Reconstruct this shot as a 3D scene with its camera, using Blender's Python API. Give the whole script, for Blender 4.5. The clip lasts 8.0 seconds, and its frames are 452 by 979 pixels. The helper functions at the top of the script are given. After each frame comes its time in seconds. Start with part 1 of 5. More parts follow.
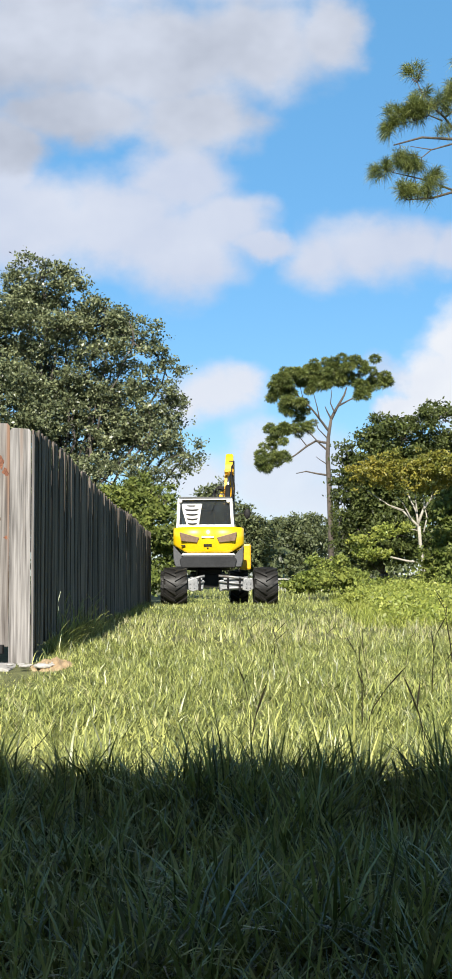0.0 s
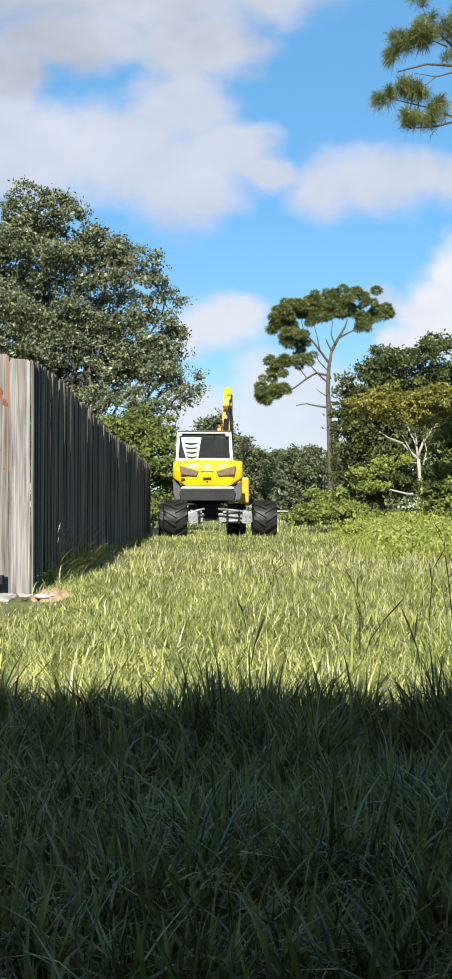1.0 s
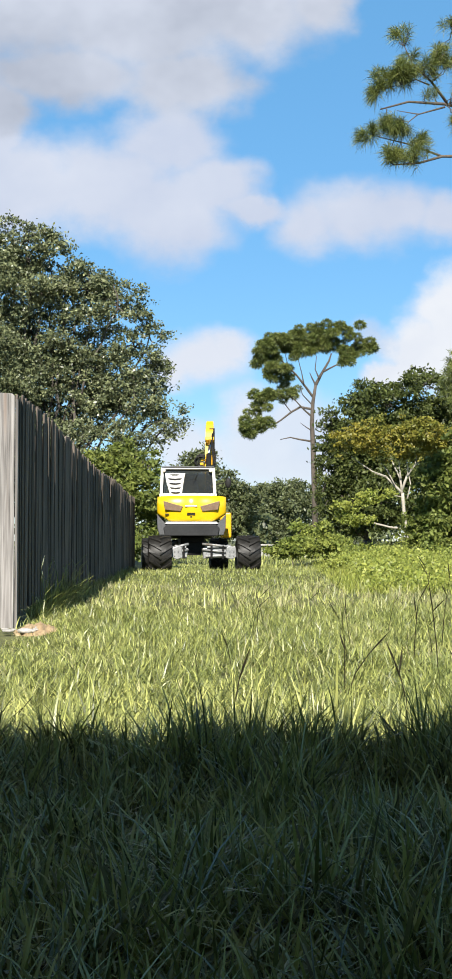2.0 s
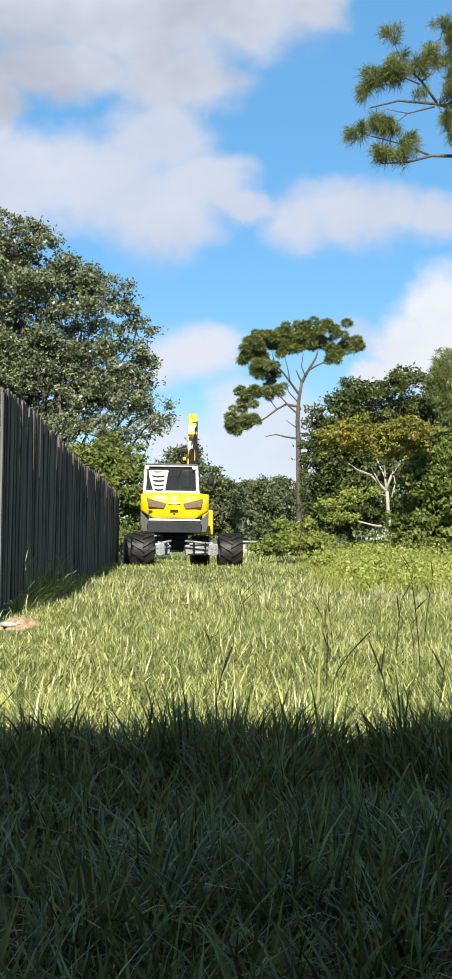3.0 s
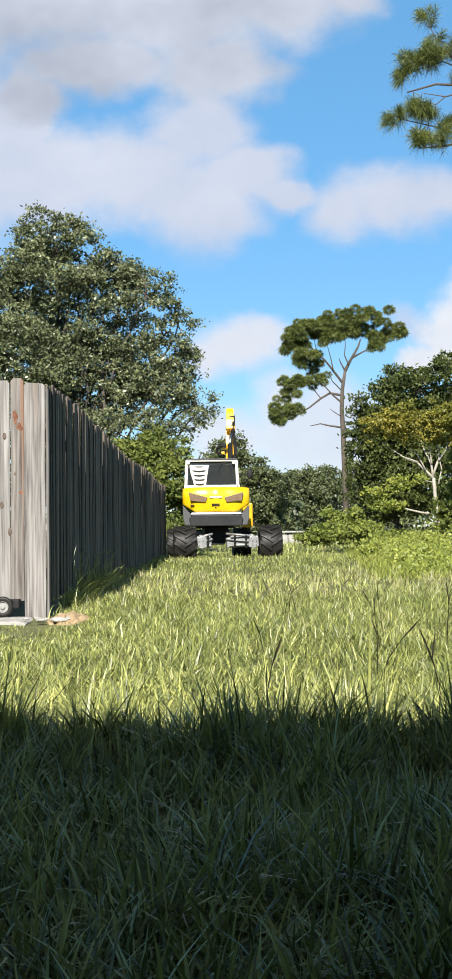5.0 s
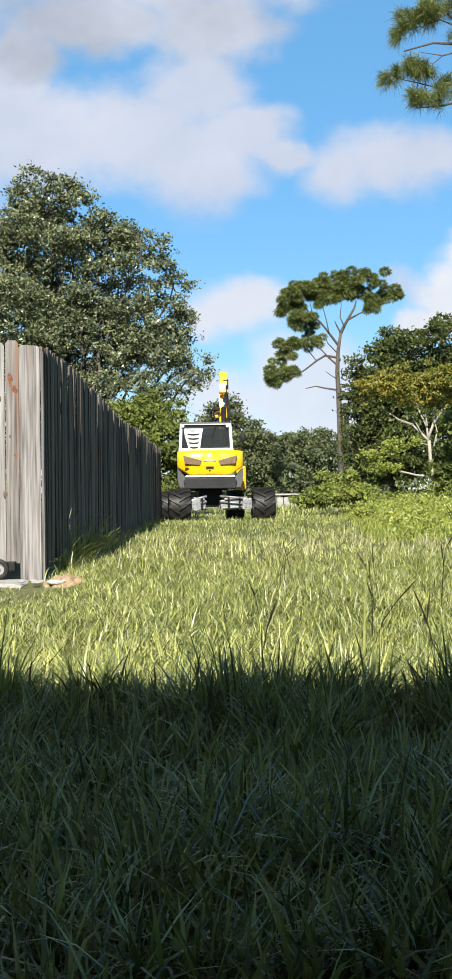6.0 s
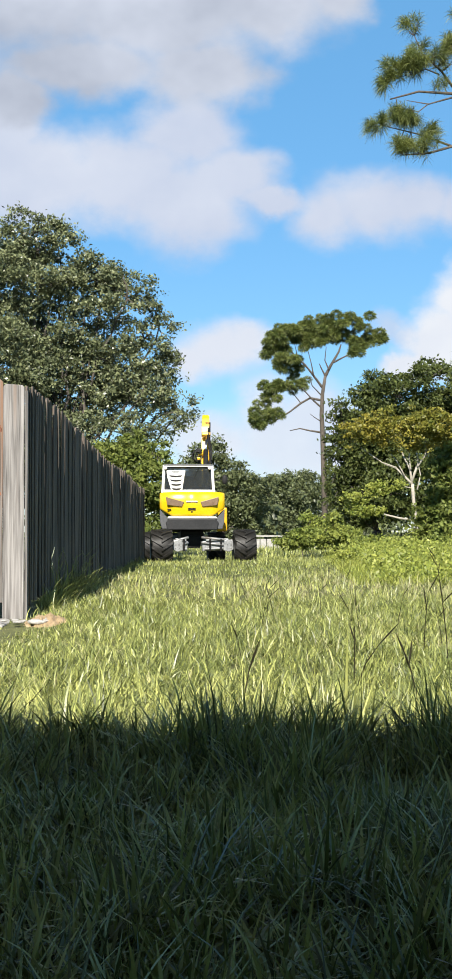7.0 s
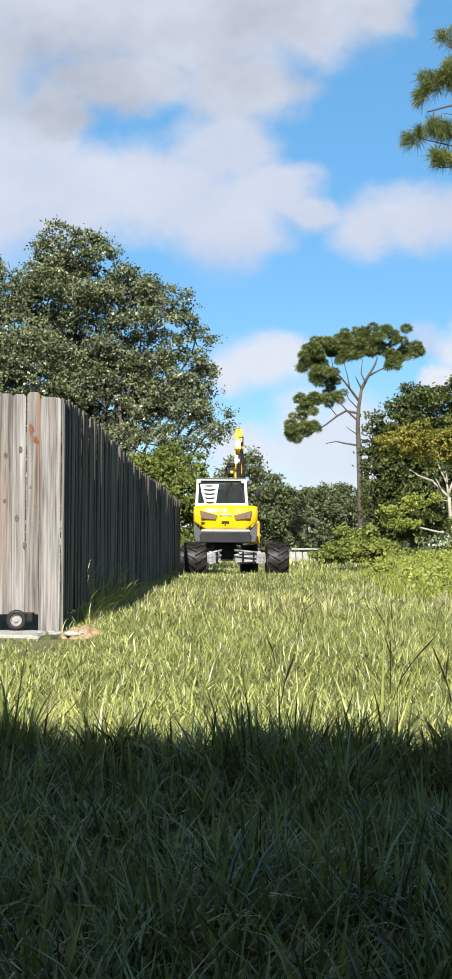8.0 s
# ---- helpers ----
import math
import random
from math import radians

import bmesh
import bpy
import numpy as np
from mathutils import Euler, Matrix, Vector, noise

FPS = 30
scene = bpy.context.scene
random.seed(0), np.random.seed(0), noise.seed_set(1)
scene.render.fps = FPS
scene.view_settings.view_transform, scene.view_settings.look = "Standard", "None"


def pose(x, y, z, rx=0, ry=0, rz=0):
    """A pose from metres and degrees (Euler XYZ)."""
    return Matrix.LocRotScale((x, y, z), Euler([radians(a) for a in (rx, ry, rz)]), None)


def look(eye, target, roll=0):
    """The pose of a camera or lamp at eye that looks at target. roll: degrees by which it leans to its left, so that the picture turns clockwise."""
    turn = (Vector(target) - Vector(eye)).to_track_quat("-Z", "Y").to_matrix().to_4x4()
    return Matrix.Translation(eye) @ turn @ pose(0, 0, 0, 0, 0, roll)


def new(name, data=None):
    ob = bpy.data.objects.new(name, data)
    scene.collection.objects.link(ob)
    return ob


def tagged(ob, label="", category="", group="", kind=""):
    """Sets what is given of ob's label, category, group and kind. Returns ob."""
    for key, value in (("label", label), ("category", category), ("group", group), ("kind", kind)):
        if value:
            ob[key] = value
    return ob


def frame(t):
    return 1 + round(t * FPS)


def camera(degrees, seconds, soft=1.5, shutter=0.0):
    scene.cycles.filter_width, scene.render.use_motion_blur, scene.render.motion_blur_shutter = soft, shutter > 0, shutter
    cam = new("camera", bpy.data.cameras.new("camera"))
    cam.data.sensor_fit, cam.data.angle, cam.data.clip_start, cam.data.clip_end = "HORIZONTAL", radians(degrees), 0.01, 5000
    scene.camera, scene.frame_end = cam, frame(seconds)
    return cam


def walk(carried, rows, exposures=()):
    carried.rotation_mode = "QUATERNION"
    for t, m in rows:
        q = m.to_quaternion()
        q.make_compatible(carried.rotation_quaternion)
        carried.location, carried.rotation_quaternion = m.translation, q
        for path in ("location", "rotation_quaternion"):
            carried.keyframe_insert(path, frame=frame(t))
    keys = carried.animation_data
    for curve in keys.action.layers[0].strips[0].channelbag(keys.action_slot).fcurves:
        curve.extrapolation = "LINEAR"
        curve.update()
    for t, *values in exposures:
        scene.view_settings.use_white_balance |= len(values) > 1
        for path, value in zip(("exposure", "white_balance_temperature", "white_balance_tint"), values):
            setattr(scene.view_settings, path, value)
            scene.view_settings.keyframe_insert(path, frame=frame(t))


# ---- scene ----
cam = camera(20.0, 8.0, soft=1.9)
EYE = (0.0, 0.0, 0.71)
# seconds, yaw, pitch, lean of the hand-held phone
TURNS = [
    (0, -0.941, 3.823, 0.169), (0.5, -0.826, 1.848, -0.381), (1, -0.970, 0.783, -0.081), (1.5, -2.036, 0.939, -0.061),
    (1.7, -1.766, 1.477, 0.088), (2.8, -1.938, 3.024, -0.489), (3, -2.373, 2.130, -0.764), (3.5, -2.341, 1.961, -0.019),
    (4, -1.206, 1.544, 0.293), (4.5, 0.069, 1.587, 0.203), (4.7, -0.149, 1.997, 0.473), (6, -0.487, 0.063, 0.619),
    (6.5, -0.803, 0.567, 0.066), (7, -1.230, 1.899, 0.012), (7.5, 0.096, 2.017, -0.007), (8, 0.362, 2.464, -0.198)]
walk(cam, [(t, pose(*EYE, 90 + p, r, y)) for t, y, p, r in TURNS])

# ---- light ----
SUN_EL, SUN_AZ = 36.0, 5.5          # degrees above the horizon; degrees left of straight behind
scene.view_settings.exposure = 0.96
world = bpy.data.worlds.new("sky")
scene.world = world
world.use_nodes = True
wn = world.node_tree
sky = wn.nodes.new("ShaderNodeTexSky")
sky.sky_type, sky.sun_disc = "NISHITA", False
sky.sun_elevation, sky.sun_rotation = radians(SUN_EL), radians(180 + SUN_AZ)
sky.air_density, sky.dust_density, sky.ozone_density = 0.95, 0.0, 2.5
clear = wn.nodes.new("ShaderNodeHueSaturation")
clear.inputs["Saturation"].default_value = 1.24
wn.links.new(sky.outputs[0], clear.inputs["Color"])
haze = wn.nodes.new("ShaderNodeMixRGB")
haze.inputs[0].default_value, haze.inputs[2].default_value = 0.52, (1.4, 3.75, 6.4, 1)
wn.links.new(clear.outputs[0], haze.inputs[1])
# unseen dim cloud all round overhead, added to darken and neutralise the shade
way = wn.nodes.new("ShaderNodeTexCoord").outputs["Generated"]
apart = wn.nodes.new("ShaderNodeSeparateXYZ")
wn.links.new(way, apart.inputs[0])
high = wn.nodes.new("ShaderNodeMapRange")
high.inputs["From Min"].default_value, high.inputs["From Max"].default_value = 0.46, 0.62
wn.links.new(apart.outputs["Z"], high.inputs["Value"])
puffs = wn.nodes.new("ShaderNodeTexNoise")
puffs.inputs["Scale"].default_value, puffs.inputs["Detail"].default_value = 2.6, 6.0
wn.links.new(way, puffs.inputs["Vector"])
cover = wn.nodes.new("ShaderNodeMapRange")
cover.inputs["From Min"].default_value, cover.inputs["From Max"].default_value = 0.30, 0.48
wn.links.new(puffs.outputs["Fac"], cover.inputs["Value"])
both = wn.nodes.new("ShaderNodeMath")
both.operation = "MULTIPLY"
wn.links.new(high.outputs[0], both.inputs[0])
wn.links.new(cover.outputs[0], both.inputs[1])
above = wn.nodes.new("ShaderNodeMixRGB")
above.inputs[2].default_value = (0.68, 0.69, 0.73, 1)
wn.links.new(both.outputs[0], above.inputs[0])
wn.links.new(haze.outputs[0], above.inputs[1])
wn.links.new(above.outputs[0], wn.nodes["Background"].inputs[0])
wn.nodes["Background"].inputs[1].default_value = 0.075
sun = new("sun", bpy.data.lights.new("sun", "SUN"))
sun.data.energy, sun.data.angle, sun.data.color = 5.0, radians(0.53), (1.0, 0.95, 0.86)
sa, se = radians(SUN_AZ), radians(SUN_EL)
SUN_FROM = Vector((-math.sin(sa) * math.cos(se), -math.cos(sa) * math.cos(se), math.sin(se)))
sun.matrix_basis = look(SUN_FROM * 60, (0, 0, 0))


# ---- materials ----
def mat(name, c1, c2, scale=4.0, stretch=(1, 1, 1), rough=0.7, bump=0.2, metal=0.0, vary=0.0, island=False,
        fine=6.0, coat=0.0, spec=0.5, translucent=0.0, stain=None):
    """A surface that mixes two colours by coarse and fine grain, with relief; vary: difference from piece to piece."""
    m = bpy.data.materials.new(name)
    m.use_nodes = True
    nt = m.node_tree
    n, l = nt.nodes, nt.links
    b = n["Principled BSDF"]
    tc = n.new("ShaderNodeTexCoord")
    mp = n.new("ShaderNodeMapping")
    mp.inputs["Scale"].default_value = stretch
    l.new(tc.outputs["Object"], mp.inputs["Vector"])
    oi = n.new("ShaderNodeObjectInfo")
    add = n.new("ShaderNodeVectorMath")
    add.operation = "MULTIPLY_ADD"
    add.inputs[1].default_value = (37.0, 23.0, 11.0)
    comb = n.new("ShaderNodeCombineXYZ")
    for i in range(3):
        l.new(oi.outputs["Random"], comb.inputs[i])
    l.new(comb.outputs[0], add.inputs[0])
    l.new(mp.outputs[0], add.inputs[2])
    co = n.new("ShaderNodeTexNoise")
    co.inputs["Scale"].default_value, co.inputs["Detail"].default_value = scale, 4.0
    fi = n.new("ShaderNodeTexNoise")
    fi.inputs["Scale"].default_value, fi.inputs["Detail"].default_value = scale * fine, 5.0
    for t in (co, fi):
        l.new(add.outputs[0], t.inputs["Vector"])
    mx = n.new("ShaderNodeMath")
    mx.operation = "MULTIPLY_ADD"
    mx.inputs[1].default_value = 0.55
    l.new(fi.outputs["Fac"], mx.inputs[0])
    half = n.new("ShaderNodeMath")
    half.operation = "MULTIPLY"
    half.inputs[1].default_value = 0.45
    l.new(co.outputs["Fac"], half.inputs[0])
    l.new(half.outputs[0], mx.inputs[2])
    ramp = n.new("ShaderNodeValToRGB")
    ramp.color_ramp.elements[0].position, ramp.color_ramp.elements[1].position = 0.36, 0.64
    ramp.color_ramp.elements[0].color, ramp.color_ramp.elements[1].color = (*c1, 1), (*c2, 1)
    l.new(mx.outputs[0], ramp.inputs[0])
    out = ramp.outputs[0]
    if stain:
        sn = n.new("ShaderNodeTexNoise")
        sn.inputs["Scale"].default_value, sn.inputs["Detail"].default_value = stain[1], 3.0
        l.new(add.outputs[0], sn.inputs["Vector"])
        sr = n.new("ShaderNodeValToRGB")
        sr.color_ramp.elements[0].position, sr.color_ramp.elements[1].position = stain[2], stain[2] + 0.12
        l.new(sn.outputs["Fac"], sr.inputs[0])
        sm = n.new("ShaderNodeMixRGB")
        sm.inputs[2].default_value = (*stain[0], 1)
        l.new(sr.outputs[0], sm.inputs[0])
        l.new(out, sm.inputs[1])
        out = sm.outputs[0]
    if vary:
        hs = n.new("ShaderNodeHueSaturation")
        rnd = oi.outputs["Random"]
        if island:
            rnd = n.new("ShaderNodeNewGeometry").outputs["Random Per Island"]
        mr = n.new("ShaderNodeMapRange")
        mr.inputs["To Min"].default_value, mr.inputs["To Max"].default_value = 1 - vary, 1 + vary
        l.new(rnd, mr.inputs["Value"])
        l.new(mr.outputs[0], hs.inputs["Value"])
        mh = n.new("ShaderNodeMapRange")
        mh.inputs["To Min"].default_value, mh.inputs["To Max"].default_value = 0.5 + vary * 0.022, 0.5 - vary * 0.03
        l.new(rnd, mh.inputs["Value"])
        l.new(mh.outputs[0], hs.inputs["Hue"])
        l.new(out, hs.inputs["Color"])
        out = hs.outputs[0]
    l.new(out, b.inputs["Base Color"])
    b.inputs["Roughness"].default_value, b.inputs["Metallic"].default_value = rough, metal
    b.inputs["Coat Weight"].default_value = coat
    b.inputs["Specular IOR Level"].default_value = spec
    if bump:
        bp = n.new("ShaderNodeBump")
        bp.inputs["Strength"].default_value, bp.inputs["Distance"].default_value = bump, 0.02
        l.new(mx.outputs[0], bp.inputs["Height"])
        l.new(bp.outputs[0], b.inputs["Normal"])
    if translucent:
        tr = n.new("ShaderNodeBsdfTranslucent")
        l.new(out, tr.inputs["Color"])
        ms = n.new("ShaderNodeMixShader")
        ms.inputs[0].default_value = translucent
        l.new(b.outputs[0], ms.inputs[1])
        l.new(tr.outputs[0], ms.inputs[2])
        l.new(ms.outputs[0], n["Material Output"].inputs["Surface"])
    return m


M_SOIL = mat("soil_and_thatch", (0.046, 0.053, 0.016), (0.128, 0.134, 0.042), 0.6, rough=0.95, bump=0.6, fine=14)
M_SAND = mat("sandy_earth", (0.29, 0.195, 0.105), (0.45, 0.335, 0.20), 9, rough=0.95, bump=0.6)
M_CONCRETE = mat("pale_concrete", (0.25, 0.24, 0.225), (0.42, 0.405, 0.38), 5, rough=0.9, bump=0.5)
M_GRASS = mat("grass_blades", (0.180, 0.222, 0.056), (0.345, 0.372, 0.122), 0.45, rough=0.40, bump=0, vary=0.75, island=True,
              translucent=0.22, fine=9, spec=0.7)
M_WEED = mat("weed_leaves", (0.21, 0.27, 0.045), (0.36, 0.38, 0.085), 1.2, rough=0.5, bump=0, vary=0.35, island=True, translucent=0.35)
M_STALK = mat("seed_stalks", (0.010, 0.010, 0.006), (0.035, 0.032, 0.018), 8, rough=0.9, bump=0, vary=0.3, island=True, spec=0.05)
M_DRY = mat("dry_stalks", (0.26, 0.25, 0.12), (0.42, 0.40, 0.21), 8, rough=0.7, bump=0, vary=0.3, island=True)
M_OAK = mat("oak_leaves", (0.072, 0.090, 0.040), (0.196, 0.220, 0.112), 0.7, rough=0.35, bump=0, vary=0.65, island=True, translucent=0.2, spec=0.5)
M_OAKFAR = mat("dark_oak_leaves", (0.042, 0.058, 0.015), (0.100, 0.124, 0.034), 0.6, spec=0.3, rough=0.5, bump=0, vary=0.5, island=True, translucent=0.2)
M_FAR = mat("distant_leaves", (0.075, 0.092, 0.038), (0.13, 0.155, 0.065), 0.4, rough=0.5, bump=0, vary=0.45, island=True, translucent=0.2)
M_BUSH = mat("bright_leaves", (0.085, 0.122, 0.024), (0.192, 0.222, 0.055), 1.0, spec=0.3, rough=0.55, bump=0, vary=0.45, island=True, translucent=0.3)
M_SPRAWL = mat("sprawling_leaves", (0.125, 0.172, 0.034), (0.265, 0.30, 0.07), 1.0, spec=0.3, rough=0.55, bump=0, vary=0.45, island=True, translucent=0.3)
M_GOLD = mat("golden_leaves", (0.12, 0.15, 0.026), (0.29, 0.25, 0.036), 0.5, rough=0.5, bump=0, vary=0.4, island=True, translucent=0.3)
M_NEEDLE = mat("pine_needles", (0.070, 0.104, 0.026), (0.215, 0.245, 0.070), 0.8, rough=0.42, bump=0, vary=0.5, island=True, translucent=0.25)
M_BARK = mat("grey_bark", (0.04, 0.034, 0.028), (0.10, 0.085, 0.07), 3, (1, 1, 0.3), rough=0.95, bump=0.8)
M_PINEBARK = mat("pine_bark", (0.05, 0.042, 0.034), (0.12, 0.098, 0.078), 3, (1, 1, 0.35), rough=0.95, bump=0.8)
M_WHITEBARK = mat("pale_bark", (0.28, 0.25, 0.205), (0.44, 0.405, 0.335), 4, rough=0.85, bump=0.4)
M_BOARD = mat("weathered_boards", (0.066, 0.060, 0.056), (0.318, 0.302, 0.290), 1.5, (8, 8, 0.26), rough=0.9, bump=0.4, vary=0.14, fine=5,
              stain=((0.20, 0.145, 0.11), 1.0, 0.64))
M_RUSTBOARD = mat("rust_stained_board", (0.07, 0.060, 0.054), (0.305, 0.28, 0.26), 1.5, (8, 8, 0.26), rough=0.9, bump=0.4, fine=5,
                  stain=((0.20, 0.118, 0.078), 0.8, 0.50))
# pickets, rails and posts: about half the tone of the gate boards
M_PICKET = mat("dark_pickets", (0.030, 0.024, 0.019), (0.150, 0.122, 0.098), 1.5, (8, 8, 0.35), rough=0.92, bump=0.35, vary=0.4, fine=4)
M_KNOT = mat("wood_knot", (0.05, 0.036, 0.028), (0.15, 0.11, 0.088), 40, rough=0.85, bump=0.3)
M_SCAR = mat("rust_brown_bark_scar", (0.075, 0.028, 0.016), (0.24, 0.095, 0.05), 22, rough=0.85, bump=0.4)
M_YELLOW = mat("yellow_paint", (0.60, 0.385, 0.004), (0.66, 0.425, 0.006), 2, rough=0.28, bump=0.01, coat=0.5)
M_ORANGE = mat("amber_yellow_paint", (0.66, 0.33, 0.006), (0.76, 0.40, 0.010), 2, rough=0.35, bump=0.02, coat=0.3)
M_WHITE = mat("white_paint", (0.54, 0.54, 0.53), (0.64, 0.64, 0.63), 3, rough=0.4, bump=0.02)
M_CHARCOAL = mat("charcoal_plastic", (0.012, 0.0125, 0.0135), (0.026, 0.0265, 0.028), 4, spec=0.25, rough=0.55, bump=0.05)
M_GREY = mat("grey_plastic", (0.060, 0.062, 0.066), (0.098, 0.10, 0.104), 4, spec=0.25, rough=0.55, bump=0.05)
M_DARK = mat("black_steel", (0.008, 0.008, 0.009), (0.022, 0.021, 0.020), 4, spec=0.2, rough=0.6, bump=0.1)
M_STEEL = mat("scuffed_grey_steel", (0.17, 0.175, 0.18), (0.34, 0.34, 0.335), 5, rough=0.45, bump=0.1, metal=0.3, stain=((0.14, 0.11, 0.08), 3, 0.6))
M_TYRE = mat("dusty_rubber", (0.008, 0.0078, 0.0075), (0.022, 0.0205, 0.018), 6, spec=0.3, rough=0.5, bump=0.2)
M_CHROME = mat("cylinder_rod", (0.5, 0.5, 0.52), (0.65, 0.65, 0.66), 5, rough=0.2, bump=0, metal=1.0)
M_SMOKE = mat("smoked_lens", (0.13, 0.085, 0.055), (0.22, 0.15, 0.10), 9, rough=0.2, bump=0.05, coat=0.6)
M_LAMP = mat("lamp_glass", (0.75, 0.75, 0.75), (0.85, 0.85, 0.85), 9, rough=0.1, bump=0)
M_HUB = mat("pale_zinc", (0.16, 0.16, 0.16), (0.32, 0.32, 0.31), 30, rough=0.6, bump=0.1)
M_WALL = mat("house_wall", (0.26, 0.21, 0.17), (0.36, 0.30, 0.25), 3, rough=0.9, bump=0.2)
M_ROOF = mat("roof_shingles", (0.10, 0.09, 0.085), (0.18, 0.165, 0.15), 3, rough=0.95, bump=0.4)


def glass(name, tint):
    m = bpy.data.materials.new(name)
    m.use_nodes = True
    b = m.node_tree.nodes["Principled BSDF"]
    b.inputs["Base Color"].default_value = (*tint, 1)
    b.inputs["Roughness"].default_value = 0.03
    b.inputs["Transmission Weight"].default_value = 0.9
    b.inputs["IOR"].default_value = 1.3
    return m


M_GLASS = glass("tinted_glass", (0.20, 0.23, 0.25))


# ---- mesh helpers ----
def part(name, bm, material, parent=None, label="", smooth=False):
    me = bpy.data.meshes.new(name)
    bm.to_mesh(me)
    bm.free()
    me.materials.append(material)
    if smooth:
        me.polygons.foreach_set("use_smooth", [True] * len(me.polygons))
    ob = new(name, me)
    if parent:
        ob.parent = parent
    if label:
        tagged(ob, label)
    return ob


def raw(name, verts, faces, material, parent=None, smooth=False):
    """A mesh from arrays: verts (n, 3), faces (m, 3) or (m, 4)."""
    me = bpy.data.meshes.new(name)
    k = faces.shape[1]
    me.vertices.add(len(verts))
    me.vertices.foreach_set("co", np.ascontiguousarray(verts, dtype=np.float32).ravel())
    me.loops.add(faces.size)
    me.loops.foreach_set("vertex_index", np.ascontiguousarray(faces, dtype=np.int32).ravel())
    me.polygons.add(len(faces))
    me.polygons.foreach_set("loop_start", np.arange(0, faces.size, k, dtype=np.int32))
    me.update(calc_edges=True)
    me.materials.append(material)
    if smooth:
        me.polygons.foreach_set("use_smooth", [True] * len(me.polygons))
    ob = new(name, me)
    if parent:
        ob.parent = parent
    return ob


def box(bm, c, s, bevel=0.02, turn=None, seg=2):
    r = bmesh.ops.create_cube(bm, size=1.0)
    vs = r["verts"]
    m = Matrix.Translation(c) @ (turn or Matrix()) @ Matrix.Diagonal((*s, 1))
    bmesh.ops.transform(bm, matrix=m, verts=vs)
    if bevel:
        es = list({e for v in vs for e in v.link_edges})
        bmesh.ops.bevel(bm, geom=es, offset=bevel, segments=seg, affect="EDGES", profile=0.5)


def prism(bm, pts, y0, y1, bevel=0.02):
    """A slab whose outline pts lies in the x-z plane, from y0 to y1."""
    a = [bm.verts.new((x, y0, z)) for x, z in pts]
    b = [bm.verts.new((x, y1, z)) for x, z in pts]
    fs = [bm.faces.new(a), bm.faces.new(b[::-1])]
    n = len(pts)
    for i in range(n):
        fs.append(bm.faces.new((a[i], b[i], b[(i + 1) % n], a[(i + 1) % n])))
    bmesh.ops.recalc_face_normals(bm, faces=fs)
    if bevel:
        es = list({e for f in fs for e in f.edges})
        bmesh.ops.bevel(bm, geom=es, offset=bevel, segments=2, affect="EDGES", profile=0.5)


def tube(bm, pts, radii, sides=8, cap=True):
    """A tapered pipe along pts."""
    pts = [Vector(p) for p in pts]
    rings = []
    for i, p in enumerate(pts):
        d = (pts[min(i + 1, len(pts) - 1)] - pts[max(i - 1, 0)]).normalized()
        u = d.cross(Vector((0.31, 0.95, 0.05)))
        u = (u if u.length > 0.1 else d.cross(Vector((1, 0, 0)))).normalized()
        w = d.cross(u)
        rings.append([bm.verts.new(p + (u * math.cos(a) + w * math.sin(a)) * radii[i])
                      for a in (2 * math.pi * k / sides for k in range(sides))])
    for a, b in zip(rings, rings[1:]):
        for k in range(sides):
            bm.faces.new((a[k], a[(k + 1) % sides], b[(k + 1) % sides], b[k]))
    if cap:
        bm.faces.new(rings[0][::-1])
        bm.faces.new(rings[-1])


def thing(name, at, label, category, group=""):
    ob = new(name)
    ob.matrix_basis = pose(*at)
    return tagged(ob, label, category, group)


# ---- ground ----
def lie(x, y):
    """Height of the lawn: nearly level, with slight swells."""
    s = 0.02 * np.sin(x * 1.7 + 0.6) * np.sin(y * 0.9) + 0.012 * np.sin(x * 3.1 + y * 2.3)
    return s - 0.16 * np.clip((y - 30.6) / 2.0, 0, 1)


def build_ground():
    ax = np.r_[-2600, -600, -160, -60, -30, np.arange(-16, 20.1, 0.5), 30, 60, 160, 600, 2600]
    ay = np.r_[-1500, -300, -60, -20, np.arange(-6, 44.1, 0.5), 60, 80, 160, 600, 3600]
    gx, gy = np.meshgrid(ax, ay)
    v = np.c_[gx.ravel(), gy.ravel(), lie(gx, gy).ravel()]
    nx, ny = len(ax), len(ay)
    i = (np.arange(ny - 1)[:, None] * nx + np.arange(nx - 1)).ravel()
    f = np.c_[i, i + 1, i + nx + 1, i + nx]
    tagged(raw("ground", v, f, M_SOIL, smooth=True), "sunlit lawn of long unmown grass", "ground", kind="structure")


